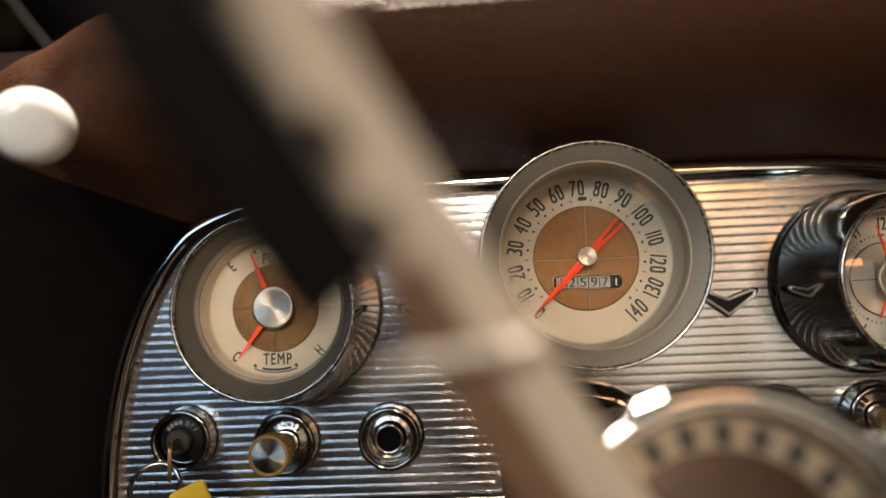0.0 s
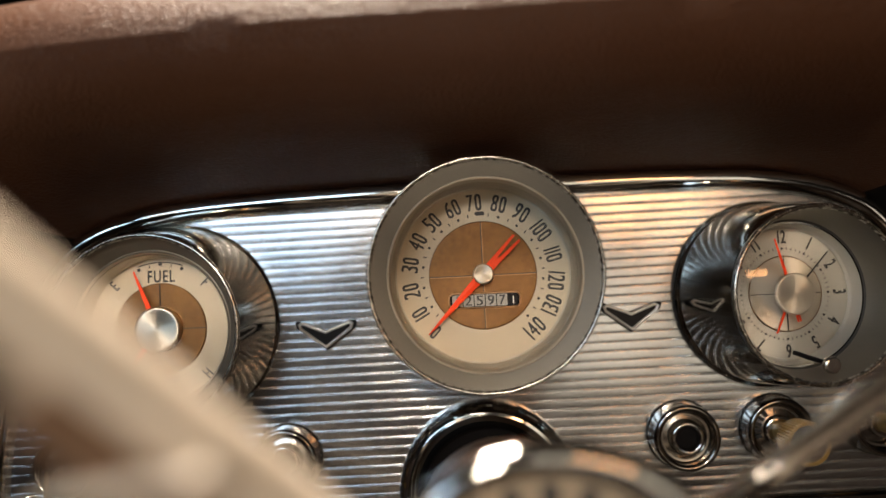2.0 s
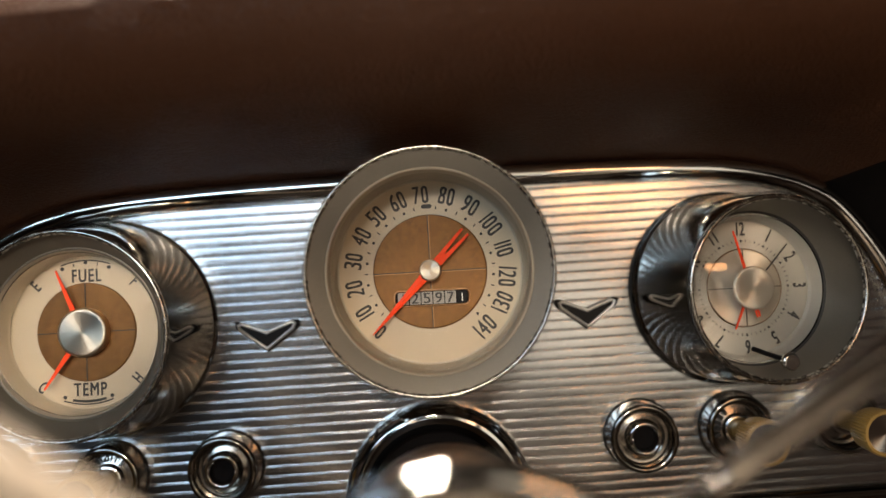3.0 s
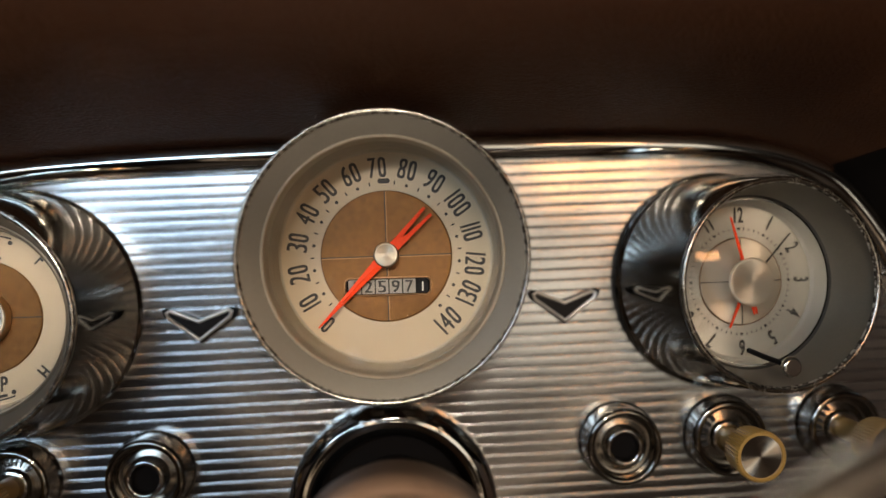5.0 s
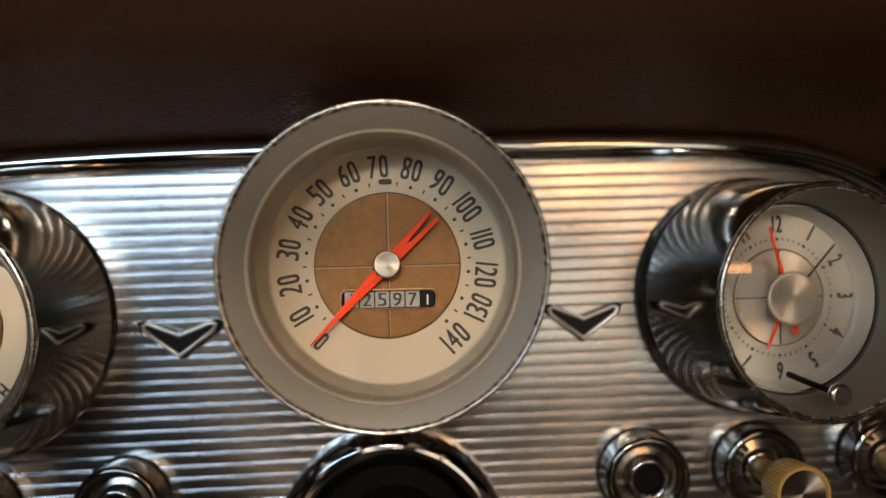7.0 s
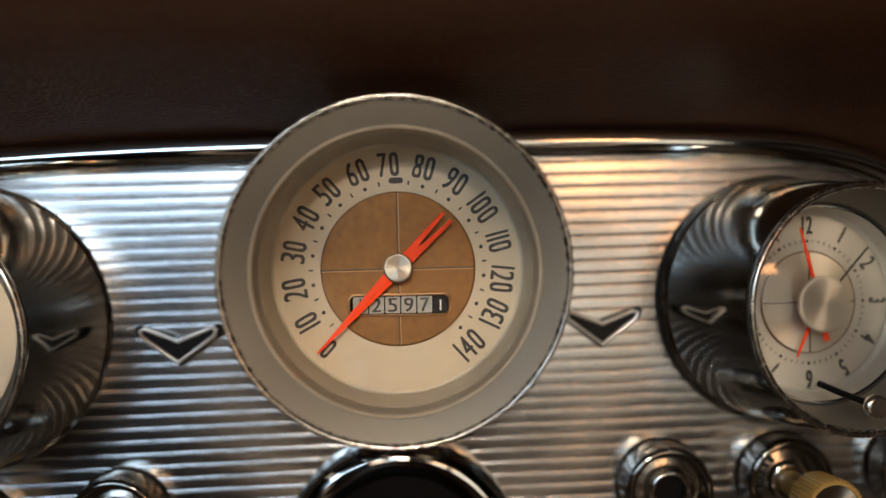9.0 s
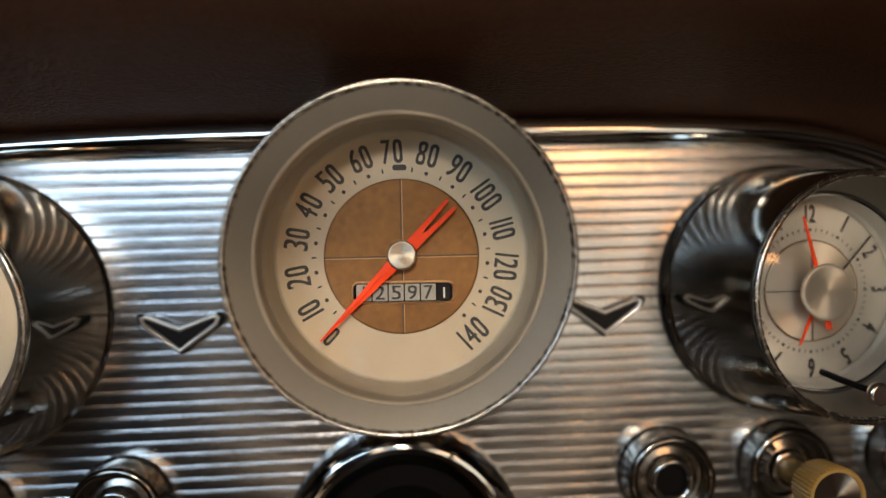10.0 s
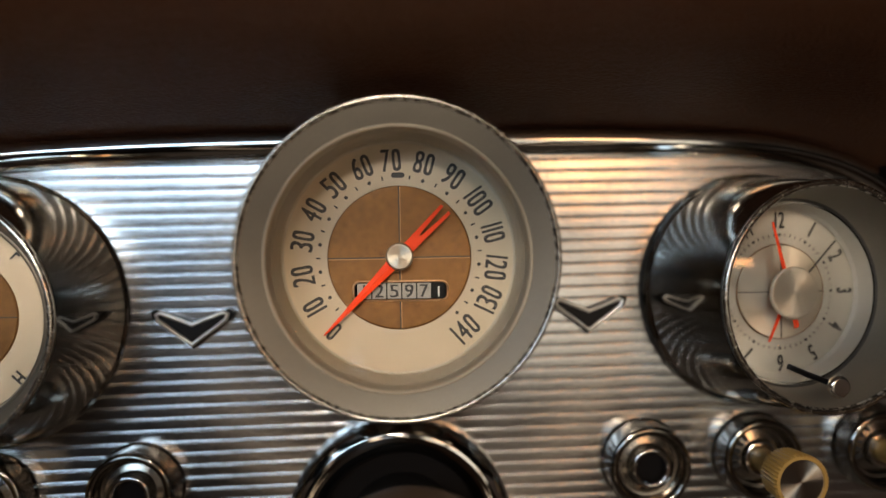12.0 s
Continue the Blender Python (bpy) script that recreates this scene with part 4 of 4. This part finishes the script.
part("rim", tube([(R * math.cos(2 * math.pi * i / 96), R * math.sin(2 * math.pi * i / 96), RZ) for i in range(96)], 0.0105, 20, closed=True), WHEEL_CREAM, wheel, "cream plastic rim")

# ---- what closes the place ----
def plain(name, sx, sy, sz, at, mat, label):
    return tagged(part(name, box(sx, sy, sz), mat, at=at, smooth=False), label, name.split("_")[0], kind="structure")


plain("floor", 9, 9, 0.1, pose(0, 0, -0.05), CONCRETE, "plain grey concrete hall floor")
plain("ceiling", 9, 9, 0.1, pose(0, 0, 3.45), PLASTER, "plain dark hall ceiling")
plain("wall_north", 9, 0.1, 3.4, pose(0, 4.45, 1.7), PLASTER, "plain grey-brown hall wall")
plain("wall_south", 9, 0.1, 3.4, pose(0, -4.45, 1.7), PLASTER, "plain grey-brown hall wall")
plain("wall_east", 0.1, 8.8, 3.4, pose(4.45, 0, 1.7), PLASTER, "plain grey-brown hall wall")
plain("wall_west", 0.1, 8.8, 3.4, pose(-4.45, 0, 1.7), PLASTER, "plain grey-brown hall wall")
plain("wall_cabin_back", 1.6, 0.12, 0.42, pose(0, -1.15, 0.355), LINING, "plain brown upholstered cabin back")
plain("wall_cabin_left", 0.08, 1.6, 0.75, pose(-0.84, -0.40, 0.52), LINING, "plain brown cabin side")
plain("wall_cabin_right", 0.08, 1.6, 0.75, pose(0.84, -0.40, 0.52), LINING, "plain brown cabin side")
plain("floor_cabin", 1.6, 1.6, 0.05, pose(0, -0.40, 0.175), CARPET, "plain dark carpeted cabin floor")

board = part("notice_board", box(0.70, 0.02, 0.32, 0.004), material("pale_yellow_board", (0.75, 0.66, 0.36), 0.6, wear=0.1, grain=6))
board.matrix_world = pose(-4.04, 4.38, 3.22)
tagged(board, "pale yellow board on the far hall wall", "board")
cable = part("hanging_cable", tube(smooth_row([(-1.45, 0.9, 3.398), (-1.25, 0.9, 2.40), (-1.10, 0.9, 1.66), (-1.06, 0.9, 1.563), (-0.98, 0.9, 1.459), (-0.90, 0.9, 1.36), (-0.84, 0.9, 1.25)], 6), 0.004, 10), WHITE)
tagged(cable, "thin pale cable hanging beyond the dash", "cable")
